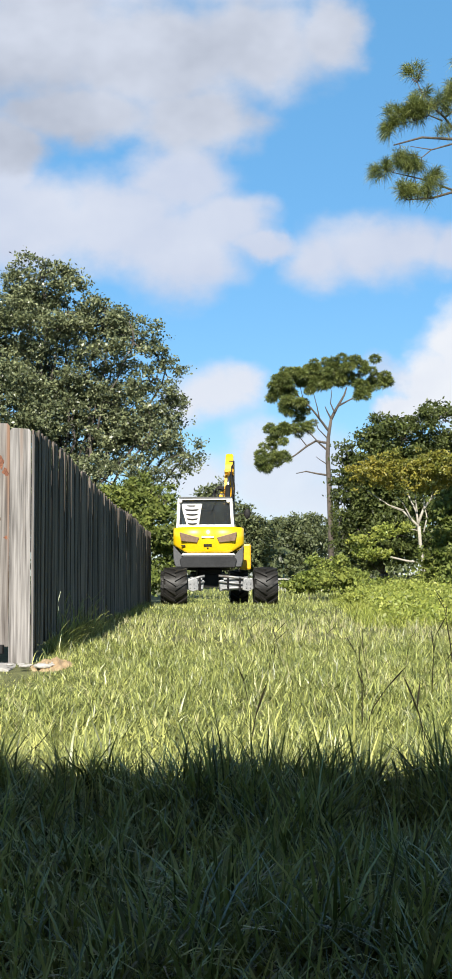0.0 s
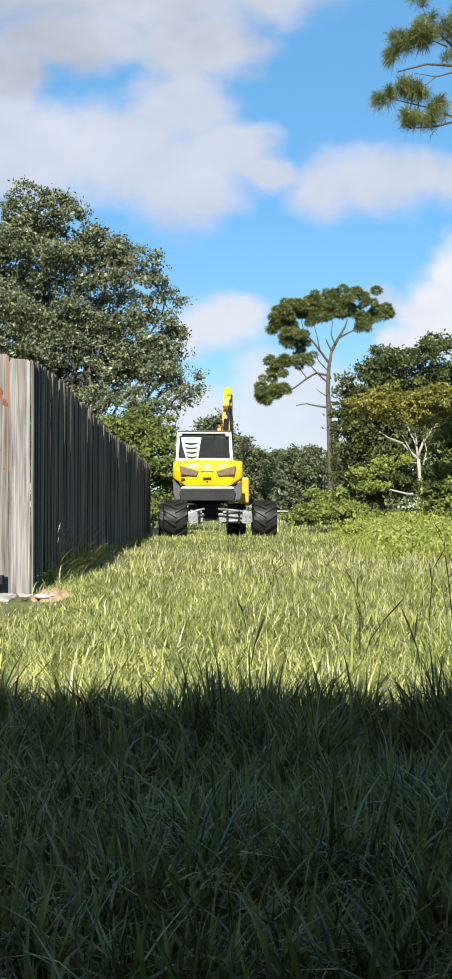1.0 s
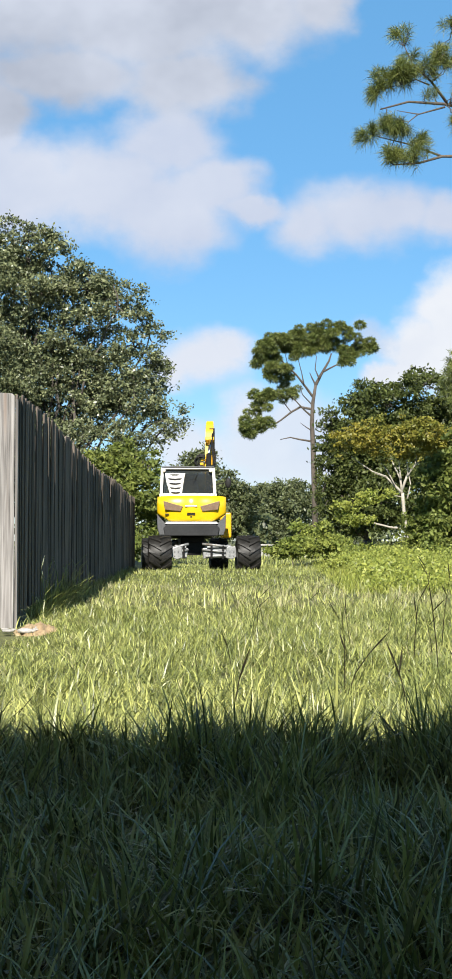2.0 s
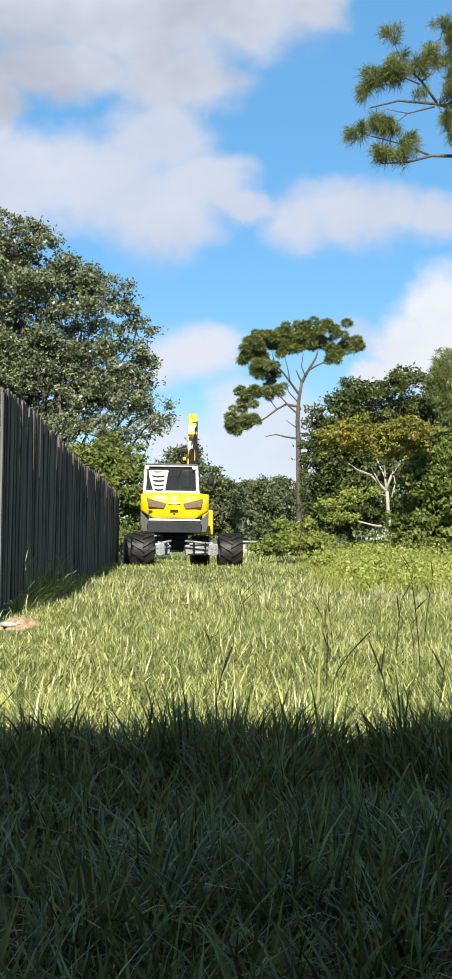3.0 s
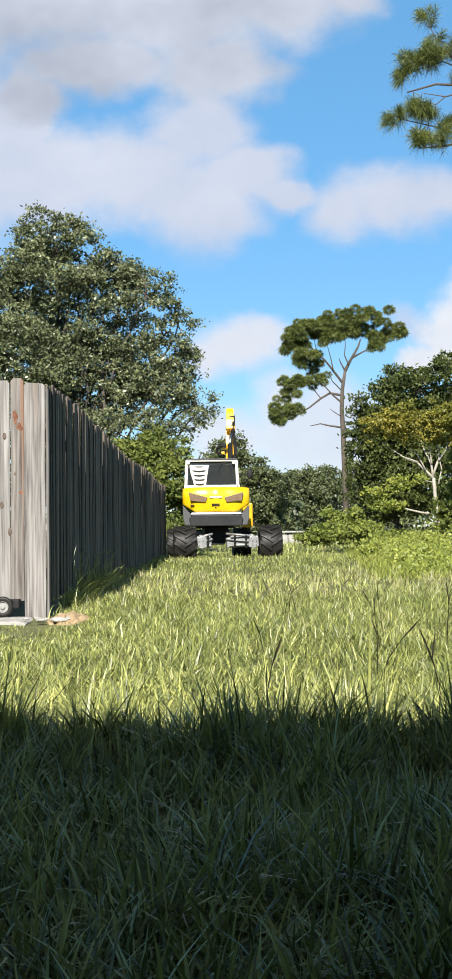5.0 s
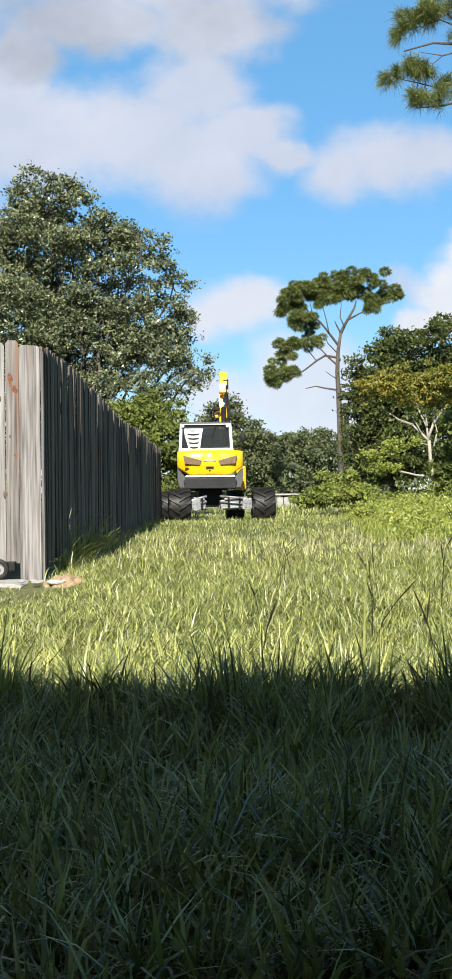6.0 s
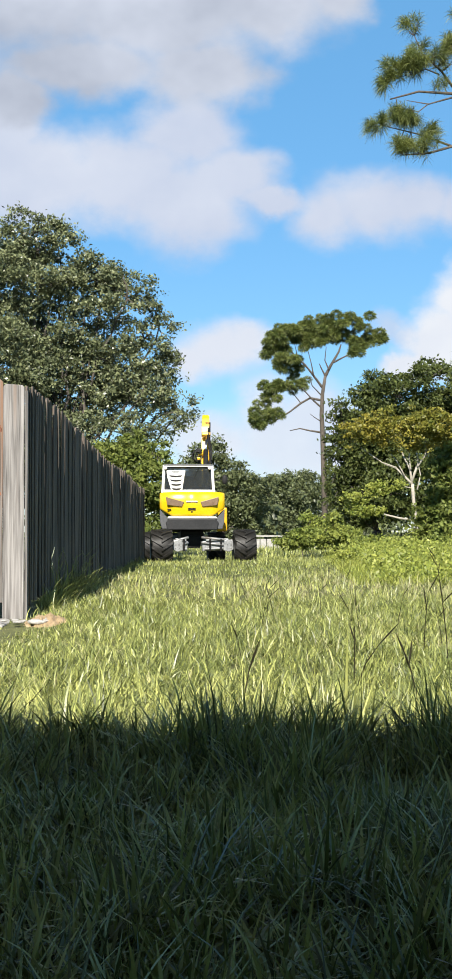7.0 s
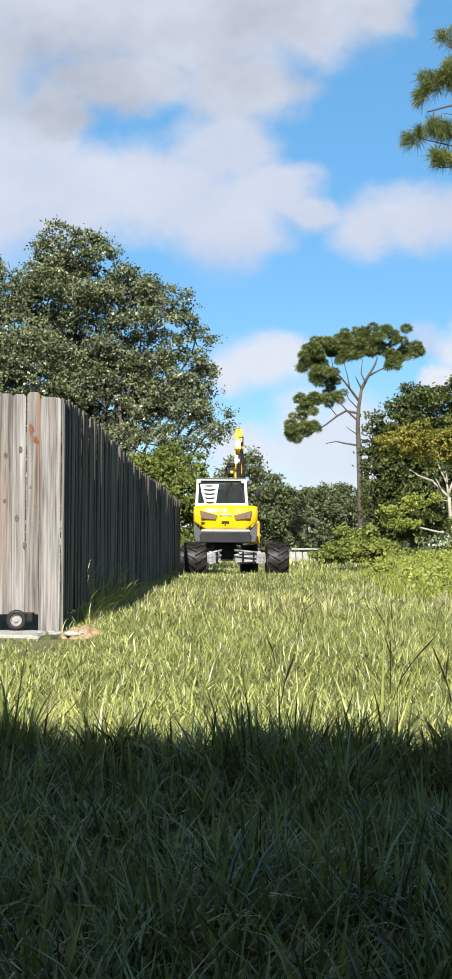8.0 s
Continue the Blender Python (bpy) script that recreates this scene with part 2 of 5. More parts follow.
def blades(rng, x, y, z, length, w, tilt, bend, segs):
    """Arched grass blades with their roots at x, y, z: they rise at tilt from upright and droop by bend towards the tip."""
    n = len(x)
    a = rng.uniform(0, 2 * np.pi, n)
    dx, dy = np.cos(a), np.sin(a)
    face = a + rng.normal(size=n) * 0.5
    sx, sy = -np.sin(face) * w / 2, np.cos(face) * w / 2
    cols, out, up = [], np.zeros(n), np.zeros(n)
    for k in range(segs + 1):
        s = k / segs
        px, py, pz = x + dx * out, y + dy * out, z + up
        taper = (1 - s) ** 0.55
        if k < segs:
            cols.append(np.stack([px - sx * taper, py - sy * taper, pz], 1))
            cols.append(np.stack([px + sx * taper, py + sy * taper, pz], 1))
        else:
            cols.append(np.stack([px, py, pz], 1))
        th = tilt + bend * (s + 0.5 / segs)
        out = out + np.sin(th) * length / segs
        up = np.maximum(up + np.cos(th) * length / segs, 0.01)
    m = len(cols)
    v = np.stack(cols, 1).reshape(-1, 3)
    base = np.arange(n)[:, None] * m
    tris = []
    for k in range(segs - 1):
        o = 2 * k
        tris += [base + np.array([o, o + 1, o + 3]), base + np.array([o, o + 3, o + 2])]
    o = 2 * (segs - 1)
    tris.append(base + np.array([o, o + 1, o + 2]))
    return v, np.concatenate(tris)


def scatter(rng, n, y0, y1, spread, left=-1.36):
    """n roots between y0 and y1 in a strip that widens ahead, right of the fence where there is one."""
    y = np.sqrt(rng.uniform(y0 * y0, y1 * y1, n))
    x = rng.uniform(-1, 1, n) * (spread * y + 0.25)
    keep = (x > left) | (y < 10.2)
    return x[keep], y[keep]


def patchy(x, y, f, seed):
    return 0.5 + 0.5 * np.sin(x * f + seed) * np.sin(y * f * 0.8 + seed * 1.7) * np.cos((x + y) * f * 0.37 + seed * 0.3)


def clumped(rng, x, y, per, r):
    """Roots gathered into tussocks round every per-th root."""
    n = len(x)
    k = max(1, n // per)
    own = rng.integers(0, k, n)
    mix = rng.random(n) < 0.72
    a = rng.uniform(0, 2 * np.pi, n)
    d = r * np.sqrt(rng.random(n))
    return np.where(mix, x[own] + d * np.cos(a), x), np.where(mix, y[own] + d * np.sin(a), y)


def build_grass():
    rng = np.random.default_rng(4)
    for name, n, y0, y1, spread, h, w, segs, mt, label in (
            ("grass_near", 92000, 1.7, 6.2, 0.25, 0.145, 0.0092, 3, M_GRASS, "long grass in the shade of the house"),
            ("grass_mid", 225000, 6.0, 13.0, 0.25, 0.098, 0.0085, 2, M_GRASS, "long sunlit grass with pale tips"),
            ("grass_far", 230000, 12.8, 46.0, 0.27, 0.115, 0.019, 1, M_GRASS, "sunlit mown grass along the wooden fence"),
            ("grass_sides", 40000, -4.0, 34.0, 0.0, 0.16, 0.018, 1, M_GRASS, "long grass on the wider lawn"),
            ("grass_distant", 26000, 40.0, 75.0, 0.30, 0.30, 0.05, 1, M_GRASS, "rough grass at the end of the lawn"),
            ("dry_grass", 16000, 2.2, 20.0, 0.25, 0.15, 0.0065, 3, M_DRY, "dry straw-coloured blades among the grass"),
            ("grass_thatch", 13000, 1.8, 3.5, 0.25, 0.085, 0.0062, 3, M_DRY, "dead curled grass under the shaded lawn")):
        if spread:
            x, y = scatter(rng, n, y0, y1, spread)
        else:
            x, y = rng.uniform(-9, 13, n), rng.uniform(y0, y1, n)
            wide = (np.abs(x) > 0.24 * y + 0.2) & ((x > -1.36) | (y < 10.0)) & (y > -2.0)
            x, y = x[wide], y[wide]
        if y0 < 12:
            x, y = clumped(rng, x, y, 14, 0.034 + 0.004 * max(0.0, y0))
        k = len(x)
        ln = h * (0.5 + 0.9 * rng.random(k) ** 1.4) * (0.75 + 0.5 * patchy(x, y, 2.1, 1.0)) * (0.8 + 0.4 * patchy(x, y, 5.3, 4.0))
        path = np.exp(-((x - 0.2) / 1.5) ** 2) * np.clip((y - 14) / 8, 0, 1)
        ln = ln * (1 - 0.3 * path) * np.where((y > 4.25) & (y < 6.2), 0.72, 1.0)
        # a taller, more upright tussock line across the lawn
        tuft = 1.5 * np.exp(-((x - 0.19) / 0.24) ** 2) + 0.7 * np.clip((x - 0.55) / 0.2, 0, 1) + 0.8 * np.exp(-((x + 0.70) / 0.10) ** 2)
        ridge = np.exp(-((y - 3.86) / 0.42) ** 2) * (y < 4.2) * (0.2 + 0.8 * tuft)
        ln = ln * (1 + 1.75 * ridge * rng.uniform(0.45, 1.0, k))
        # hollows between tussocks
        ln = ln * (0.54 + 0.86 * patchy(x, y, 11.0, 2.3) * (0.5 + patchy(x, y, 17.0, 0.7)))
        ln = ln * (1 - 0.35 * np.exp(-((x + 1.3) / 0.7) ** 2) * np.clip((y - 6.5) / 1.5, 0, 1) * np.clip((11.5 - y) / 1.0, 0, 1))
        ln = ln * np.where((x < -1.25) & (y > 8.4) & (y < 10.13), 0.55, 1.0)
        bare = np.exp(-(((x + 1.28) / 0.27) ** 2 + ((y - 10.0) / 0.52) ** 2))
        ln = ln * (1 - 0.7 * bare)
        ok = (bare < 0.5 + 0.15 * rng.random(k)) & ~((x < -1.5) & (y > 9.81) & (y < 10.45))
        x, y, ln, ridge = x[ok], y[ok], ln[ok], ridge[ok]
        k = len(x)
        calm = 1 - 0.54 * np.clip(ridge, 0, 1)
        tilt = np.abs(rng.normal(size=k)) * 0.60 * calm
        # lying matted where it was trodden, upright towards the weeds
        tilt = np.where((y > 4.2) & (y < 13), tilt * np.where(x < 0.10 * y, 1.6, 1.1) + 0.15, tilt)
        if name == "grass_thatch":
            tilt = tilt + 0.5
        bend = rng.uniform(0.2, 2.7, k) * calm * np.where(rng.random(k) < 0.25, 0.35, 1.0)
        v, f = blades(rng, x, y, lie(x, y) - 0.01, ln, w * (0.5 + 0.9 * rng.random(k)) * np.where(y > 4.2, 0.9, 1.0), tilt, bend, segs)
        tagged(raw(name, v, f, mt), label, "grass", kind="stuff")


# ---- leaves ----
def crown(rng, blobs, n, size, clump=0.35, deep=0.85, narrow=0.5, subs=38, even=1.0):
    """Leaves in sprays over a set of lobes (x, y, z, rx, rz), each lobe broken into lesser ones; returns verts and faces."""
    B = np.array(blobs, dtype=float)
    m = len(B) * subs
    area = (B[:, 3] * B[:, 4]) ** even
    own = rng.choice(len(B), m, p=area / area.sum())
    d = rng.normal(size=(m, 3))
    d /= np.linalg.norm(d, axis=1)[:, None]
    R = np.stack([B[own, 3], B[own, 3] * deep, B[own, 4]], 1)
    S = B[own, :3] + d * R * (rng.uniform(0.25, 1.0, m) ** 0.6)[:, None]
    sr = np.sqrt(B[own, 3] * B[own, 4]) * rng.uniform(0.20, 0.36, m)
    k = max(20, n // 22)
    pick = rng.choice(m, k, p=sr ** 2 / (sr ** 2).sum())
    d = rng.normal(size=(k, 3)) + np.array([0, -0.15, 0.35])
    d /= np.linalg.norm(d, axis=1)[:, None]
    c = S[pick] + d * (sr[pick] * rng.uniform(0.45, 1.0, k))[:, None] * np.array([1.15, 1.0, 0.75])
    own = rng.integers(0, k, n)
    p = c[own] + rng.normal(size=(n, 3)) * clump * 0.55 * np.array([1, 1, 0.6]) * rng.uniform(0.5, 1.2, (k, 1))[own]
    return leaves(rng, p, size, narrow)


def leaves(rng, p, size, narrow=0.5):
    n = len(p)
    u = rng.normal(size=(n, 3))
    u /= np.linalg.norm(u, axis=1)[:, None]
    w = np.cross(u, rng.normal(size=(n, 3)))
    w /= np.linalg.norm(w, axis=1)[:, None]
    s = (size * rng.uniform(0.6, 1.4, n))[:, None]
    v = np.stack([p - u * s / 2, p + w * s * narrow / 2, p + u * s / 2, p - w * s * narrow / 2], 1).reshape(-1, 3)
    return v, np.arange(4 * n).reshape(-1, 4)


def limb(bm, rng, a, b, r0, r1, bend=0.12, n=6):
    a, b = Vector(a), Vector(b)
    ln = (b - a).length
    pts, off = [], Vector()
    for i in range(n + 1):
        s = i / n
        if 0 < i < n:
            off = off * 0.6 + Vector(rng.normal(size=3)) * bend * ln / n
        pts.append(a.lerp(b, s) + (off if 0 < i < n else Vector()))
    tube(bm, pts, [r0 + (r1 - r0) * i / n for i in range(n + 1)], 7)


def leafy_tree(name, base, blobs, n, size, leaf, bark, label, trunk_r=0.25, clump=0.35, seed=1, category="tree", subs=38, even=1.0):
    """A trunk that forks into limbs towards the lobes of its crown."""
    rng = np.random.default_rng(seed)
    base = (base[0], base[1], -0.16)
    t = thing(name, base, label, category)
    rel = [(x - base[0], y - base[1], z - base[2], rx, rz) for x, y, z, rx, rz in blobs]
    bm = bmesh.new()
    cx = sum(b[0] for b in rel) / len(rel)
    cz = min(b[2] for b in rel)
    fork = Vector((cx * 0.25, 0, max(0.3, cz * 0.55)))
    limb(bm, rng, (0, 0, -0.1), fork, trunk_r, trunk_r * 0.75, 0.08)
    for x, y, z, rx, rz in rel:
        limb(bm, rng, fork + Vector((0, 0, rng.uniform(-0.3, 0.9) * trunk_r)), (x, y + rx * 0.3, z), trunk_r * 0.17, trunk_r * 0.05, 0.22, 9)
        for _ in range(4):
            d = rng.normal(size=3)
            d /= np.linalg.norm(d)
            limb(bm, rng, (x, y, z), (x + d[0] * rx * 0.75, y + d[1] * rx * 0.7, z + d[2] * rz * 0.75), trunk_r * 0.08, 0.012, 0.25, 4)
    part("trunk", bm, bark, t, smooth=True)
    v, f = crown(rng, rel, n, size, clump, subs=subs, even=even)
    raw("crown", v, f, leaf, t)
    return t


# ---- fence ----
def board_mesh(name, w, h, t, ear, material):
    bm = bmesh.new()
    prism(bm, [(-w / 2, 0), (w / 2, 0), (w / 2, h - ear), (w / 2 - ear, h), (-w / 2 + ear, h), (-w / 2, h - ear)], -t / 2, t / 2, 0.003)
    me = bpy.data.meshes.new(name)
    bm.to_mesh(me)
    bm.free()
    me.materials.append(material)
    return me


def build_fence():
    rng = random.Random(3)
    fence = thing("picket_fence", (-1.41, 10.49, 0), "tall weathered wooden picket fence along the lawn", "fence")
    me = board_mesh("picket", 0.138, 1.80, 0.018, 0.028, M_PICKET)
    y, i = 0.08, 0
    while y < 23.05:
        ob = new("picket", me)
        ob.parent = fence
        dip = 0.035 * math.sin(y * 0.55) + rng.uniform(-0.02, 0.02)
        ob.matrix_basis = pose(rng.uniform(-0.008, 0.008) + 0.006 * math.sin(y), y, 0.02 + dip + 0.10 * max(0.0, 1 - y / 13), rng.uniform(-0.6, 0.6), rng.uniform(-0.7, 0.7), 90 + rng.uniform(-4, 4))
        y += 0.1445 + rng.uniform(-0.002, 0.004)
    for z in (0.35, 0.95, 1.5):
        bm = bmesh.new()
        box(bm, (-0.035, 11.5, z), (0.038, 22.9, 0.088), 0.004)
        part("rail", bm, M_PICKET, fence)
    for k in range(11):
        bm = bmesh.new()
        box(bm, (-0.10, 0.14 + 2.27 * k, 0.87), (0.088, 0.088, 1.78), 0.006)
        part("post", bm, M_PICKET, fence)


def build_gate():
    rng = random.Random(8)
    front = thing("corner_board", (-1.41, 10.43, 0), "pale grey weathered corner board of the fence", "fence board")
    bm = bmesh.new()
    prism(bm, [(-0.176, 0.0), (-0.004, 0.0), (-0.004, 1.885), (-0.022, 1.905), (-0.16, 1.915), (-0.176, 1.89)], -0.012, 0.012, 0.005)
    part("board", bm, M_BOARD, front)
    bm = bmesh.new()
    box(bm, (0.012, 0.02, 0.93), (0.022, 0.05, 1.86), 0.004)
    part("edge_trim", bm, M_BOARD, front)
    gate = thing("wooden_gate", (-1.59, 10.43, 0.0), "weathered wooden picket gate with a rolling wheel", "gate")
    x = 0.0
    for k in range(14):
        w = (0.108, 0.112, 0.108, 0.138)[min(k, 3)] + rng.uniform(-0.004, 0.004)
        h = 1.79 + rng.uniform(-0.012, 0.012)
        b = bmesh.new()
        prism(b, [(-w / 2, 0.14), (w / 2, 0.14), (w / 2, h + 0.125), (w / 2 - 0.02, h + 0.15), (-w / 2 + 0.02, h + 0.15), (-w / 2, h + 0.125)],
              -0.009, 0.009, 0.002)
        ob = part("board", b, M_RUSTBOARD if k in (0, 2) else M_BOARD, gate)
        ob.matrix_basis = pose(x - w / 2, rng.uniform(-0.004, 0.004), 0, 0, rng.uniform(-0.25, 0.25), 0)
        x -= w + 0.003
    for z in (0.34, 0.95, 1.58):
        bm = bmesh.new()
        box(bm, (x / 2, 0.035, z), (-x, 0.04, 0.088), 0.004)
        part("rail", bm, M_BOARD, gate)
    for kx, kz, r in ((-0.275, 1.43, 0.016), (-0.155, 1.48, 0.016), (-0.07, 1.17, 0.010), (-0.28, 1.06, 0.012), (-0.18, 0.92, 0.016), (-0.11, 0.70, 0.020)):
        bm = bmesh.new()
        tube(bm, [(kx, -0.0105, 0), (kx, -0.012, 0)], [r, r * 0.8], 12)
        bm.transform(Matrix.Translation((0, 0, kz)) @ Matrix.Diagonal((1, 1, 1.7, 1)))
        part("knot", bm, M_KNOT, gate, "dark grey-brown wood knot")
    for kx, kz, a, b in ((-0.065, 1.63, 0.020, 0.050), (-0.030, 1.555, 0.024, 0.034), (-0.022, 1.02, 0.016, 0.012)):
        bm = bmesh.new()
        prism(bm, [(kx + a * (1 + 0.35 * math.sin(3 * q + kx * 90)) * math.cos(q), kz + b * (1 + 0.3 * math.cos(2 * q + kz * 9)) * math.sin(q))
                   for q in [i * math.pi / 8 for i in range(16)]], -0.0125, -0.0085, 0)
        part("bark_scar", bm, M_SCAR, gate, "rust-brown bark scar")
    bm = bmesh.new()
    box(bm, (-0.362, -0.03, 0.985), (0.022, 0.03, 0.18), 0.006)
    part("latch", bm, M_DARK, gate, "black metal latch")
    wx = -0.158
    bm = bmesh.new()
    ring = [(0.046, 0.016), (0.066, 0.022), (0.080, 0.018), (0.084, 0.0), (0.080, -0.018), (0.066, -0.022), (0.046, -0.016)]
    lathe(bm, ring, 24)
    w = part("wheel", bm, M_TYRE, gate, "small black rubber gate wheel", smooth=True)
    w.matrix_basis = pose(wx, -0.10, 0.098)
    bm = bmesh.new()
    lathe(bm, [(0.0, -0.016), (0.016, -0.016), (0.017, -0.004), (0.040, -0.002), (0.042, -0.014), (0.048, -0.014), (0.048, 0.014), (0.0, 0.014)], 20)
    part("hub", bm, M_HUB, w, "scuffed pale metal hub")
    bm = bmesh.new()
    box(bm, (wx + 0.105, -0.06, 0.12), (0.05, 0.09, 0.07), 0.006)
    box(bm, (wx + 0.05, -0.05, 0.150), (0.16, 0.07, 0.014), 0.003)
    part("wheel_bracket", bm, M_DARK, gate)
    slab = bmesh.new()
    prism(slab, [(-2.2, -0.14), (-0.10, -0.14), (-0.06, -0.02), (-0.12, 0.0), (-2.2, 0.0)], -0.55, 0.0, 0.008)
    s = part("pavement_slab", slab, M_CONCRETE)
    s.matrix_basis = pose(-1.43, 10.39, 0.014)
    tagged(s, "cracked pale concrete slab under the gate", "slab", kind="structure")
    rngn = np.random.default_rng(5)
    bm = bmesh.new()
    for k in range(9):
        a = rngn.uniform(0, 6.28)
        cx, cy, r = rngn.uniform(-0.12, 0.20), rngn.uniform(-0.30, -0.02), rngn.uniform(0.02, 0.05)
        res = bmesh.ops.create_icosphere(bm, subdivisions=2, radius=r)
        for v in res["verts"]:
            v.co = Vector((v.co.x * 1.5, v.co.y, v.co.z * 0.45)) * (1 + 0.25 * noise.noise(v.co * 20 + Vector((k, 0, 0)))) + Vector((cx, cy, 0.015))
    s = part("broken_concrete", bm, M_CONCRETE)
    s.matrix_basis = pose(-1.39, 10.05, 0.012)
    tagged(s, "broken pale concrete crumbs at the fence corner", "rubble", kind="stuff")
    bm = bmesh.new()
    bmesh.ops.create_grid(bm, x_segments=44, y_segments=44, size=0.5)
    for v in bm.verts:
        r = v.co.length
        v.co = Vector((v.co.x * 0.44, v.co.y * 1.05, 0.060 * (1 - (r / 0.40) ** 2) - 0.012 + 0.035 * noise.noise(v.co * 9) + 0.022 * noise.noise(v.co * 31)))
    s = part("sand_patch", bm, M_SAND, smooth=True)
    s.matrix_basis = pose(-1.19, 10.13, 0.0)
    tagged(s, "bare sandy earth at the fence corner", "earth", kind="structure")


def lathe(bm, prof, n):
    """A closed profile (radius, y) turned round the y axis."""
    rings = [[bm.verts.new((r * math.cos(a), y, r * math.sin(a))) for a in (2 * math.pi * k / n for k in range(n))] for r, y in prof]
    m = len(rings)
    for i in range(m - 1):
        for k in range(n):
            bm.faces.new((rings[i][k], rings[i][(k + 1) % n], rings[i + 1][(k + 1) % n], rings[i + 1][k]))
    bmesh.ops.remove_doubles(bm, verts=bm.verts[:], dist=1e-5)
    bmesh.ops.recalc_face_normals(bm, faces=bm.faces[:])


# ---- the house behind, whose shade lies on the lawn ----
def build_house():
    h = thing("house", (0, -2.6, 0), "pale rendered house with a wide shingled eave", "house")
    eave_z = 4.2
    eave_y = 4.19 - eave_z / math.tan(se) * math.cos(sa) + 2.6
    bm = bmesh.new()
    box(bm, (0, -4.0, 2.05), (30, 8.0, 4.1), 0.02)
    part("wall", bm, M_WALL, h)
    bm = bmesh.new()
    for p in ([(eave_y, eave_z), (-2.6, 5.6), (-2.6, 5.42), (eave_y, eave_z - 0.18)], [(-2.6, 5.6), (-8.6, 4.3), (-8.6, 4.12), (-2.6, 5.42)]):
        a = [bm.verts.new((-15.5, y, z)) for y, z in p]
        b = [bm.verts.new((15.5, y, z)) for y, z in p]
        bm.faces.new(a)
        bm.faces.new(b[::-1])
        for i in range(4):
            bm.faces.new((a[i], b[i], b[(i + 1) % 4], a[(i + 1) % 4]))
    bmesh.ops.recalc_face_normals(bm, faces=bm.faces[:])
    part("roof", bm, M_ROOF, h)
    for k in range(6):
        bm = bmesh.new()
        box(bm, (-13.5 + 5.4 * k, eave_y - 0.3, 2.05), (0.12, 0.12, 4.1), 0.008)
        part("eave_post", bm, M_WALL, h)


# ---- excavator ----
def lug_mesh(R, W, side):
    """One slanting tread bar of a tyre whose axis is x."""
    bm = bmesh.new()
    w = W / 2
    vs = []
    for s, lag, wd in ((0.0, 0.36, 0.085), (0.5, 0.15, 0.10), (1.0, -0.08, 0.125)):
        x = side * w * (-0.06 + 1.02 * s)
        ro, ri = R * (1.0 - 0.05 * s * s), R * (0.88 - 0.05 * s)
        for rr in (ri, ro):
            for da in (-wd, wd):
                a = lag + da * (1.0 if rr == ri else 0.72)
                vs.append(bm.verts.new((x, rr * math.cos(a), rr * math.sin(a))))
    for j in (0, 4):
        q = vs[j:j + 8]
        for f in ((0, 4, 6, 2), (1, 3, 7, 5), (2, 6, 7, 3), (0, 1, 5, 4)):
            bm.faces.new([q[i] for i in f])
    bm.faces.new((vs[0], vs[2], vs[3], vs[1]))
    bm.faces.new((vs[8], vs[9], vs[11], vs[10]))
    bmesh.ops.recalc_face_normals(bm, faces=bm.faces[:])
    me = bpy.data.meshes.new("lug")
    bm.to_mesh(me)
    bm.free()
    me.materials.append(M_TYRE)
    return me


def add_wheel(parent, at, R, W):
    """A lugged tyre that turns about its own x axis."""
    q = Matrix.Rotation(radians(90), 4, "Z")
    bm = bmesh.new()
    w = W / 2
    lathe(bm, [(R * 0.52, w * 0.80), (R * 0.70, w * 0.98), (R * 0.82, w * 0.98), (R * 0.885, w * 0.80), (R * 0.90, 0.0), (R * 0.885, -w * 0.80),
               (R * 0.82, -w * 0.98), (R * 0.70, -w * 0.98), (R * 0.52, -w * 0.80)], 32)
    bm.transform(q)
    wheel = part("wheel", bm, M_TYRE, parent, "black farm tyre with chevron lugs", smooth=True)
    wheel.matrix_basis = pose(*at)
    for side in (1, -1):
        me = lug_mesh(R, W, side)
        for k in range(13):
            ob = new("lug", me)
            ob.parent = wheel
            ob.matrix_basis = Matrix.Rotation(2 * math.pi * (k + (0.5 if side < 0 else 0)) / 13, 4, "X")
    bm = bmesh.new()
    lathe(bm, [(R * 0.53, w * 0.78), (R * 0.50, w * 0.80), (R * 0.47, w * 0.5), (R * 0.18, w * 0.45), (R * 0.16, w * 0.7), (0.0, w * 0.7)], 24)
    lathe(bm, [(R * 0.53, -w * 0.78), (R * 0.50, -w * 0.80), (R * 0.47, -w * 0.5), (R * 0.18, -w * 0.45), (R * 0.16, -w * 0.7), (0.0, -w * 0.7)], 24)
    bm.transform(q)
    part("rim", bm, M_STEEL, wheel, smooth=True)
    return wheel


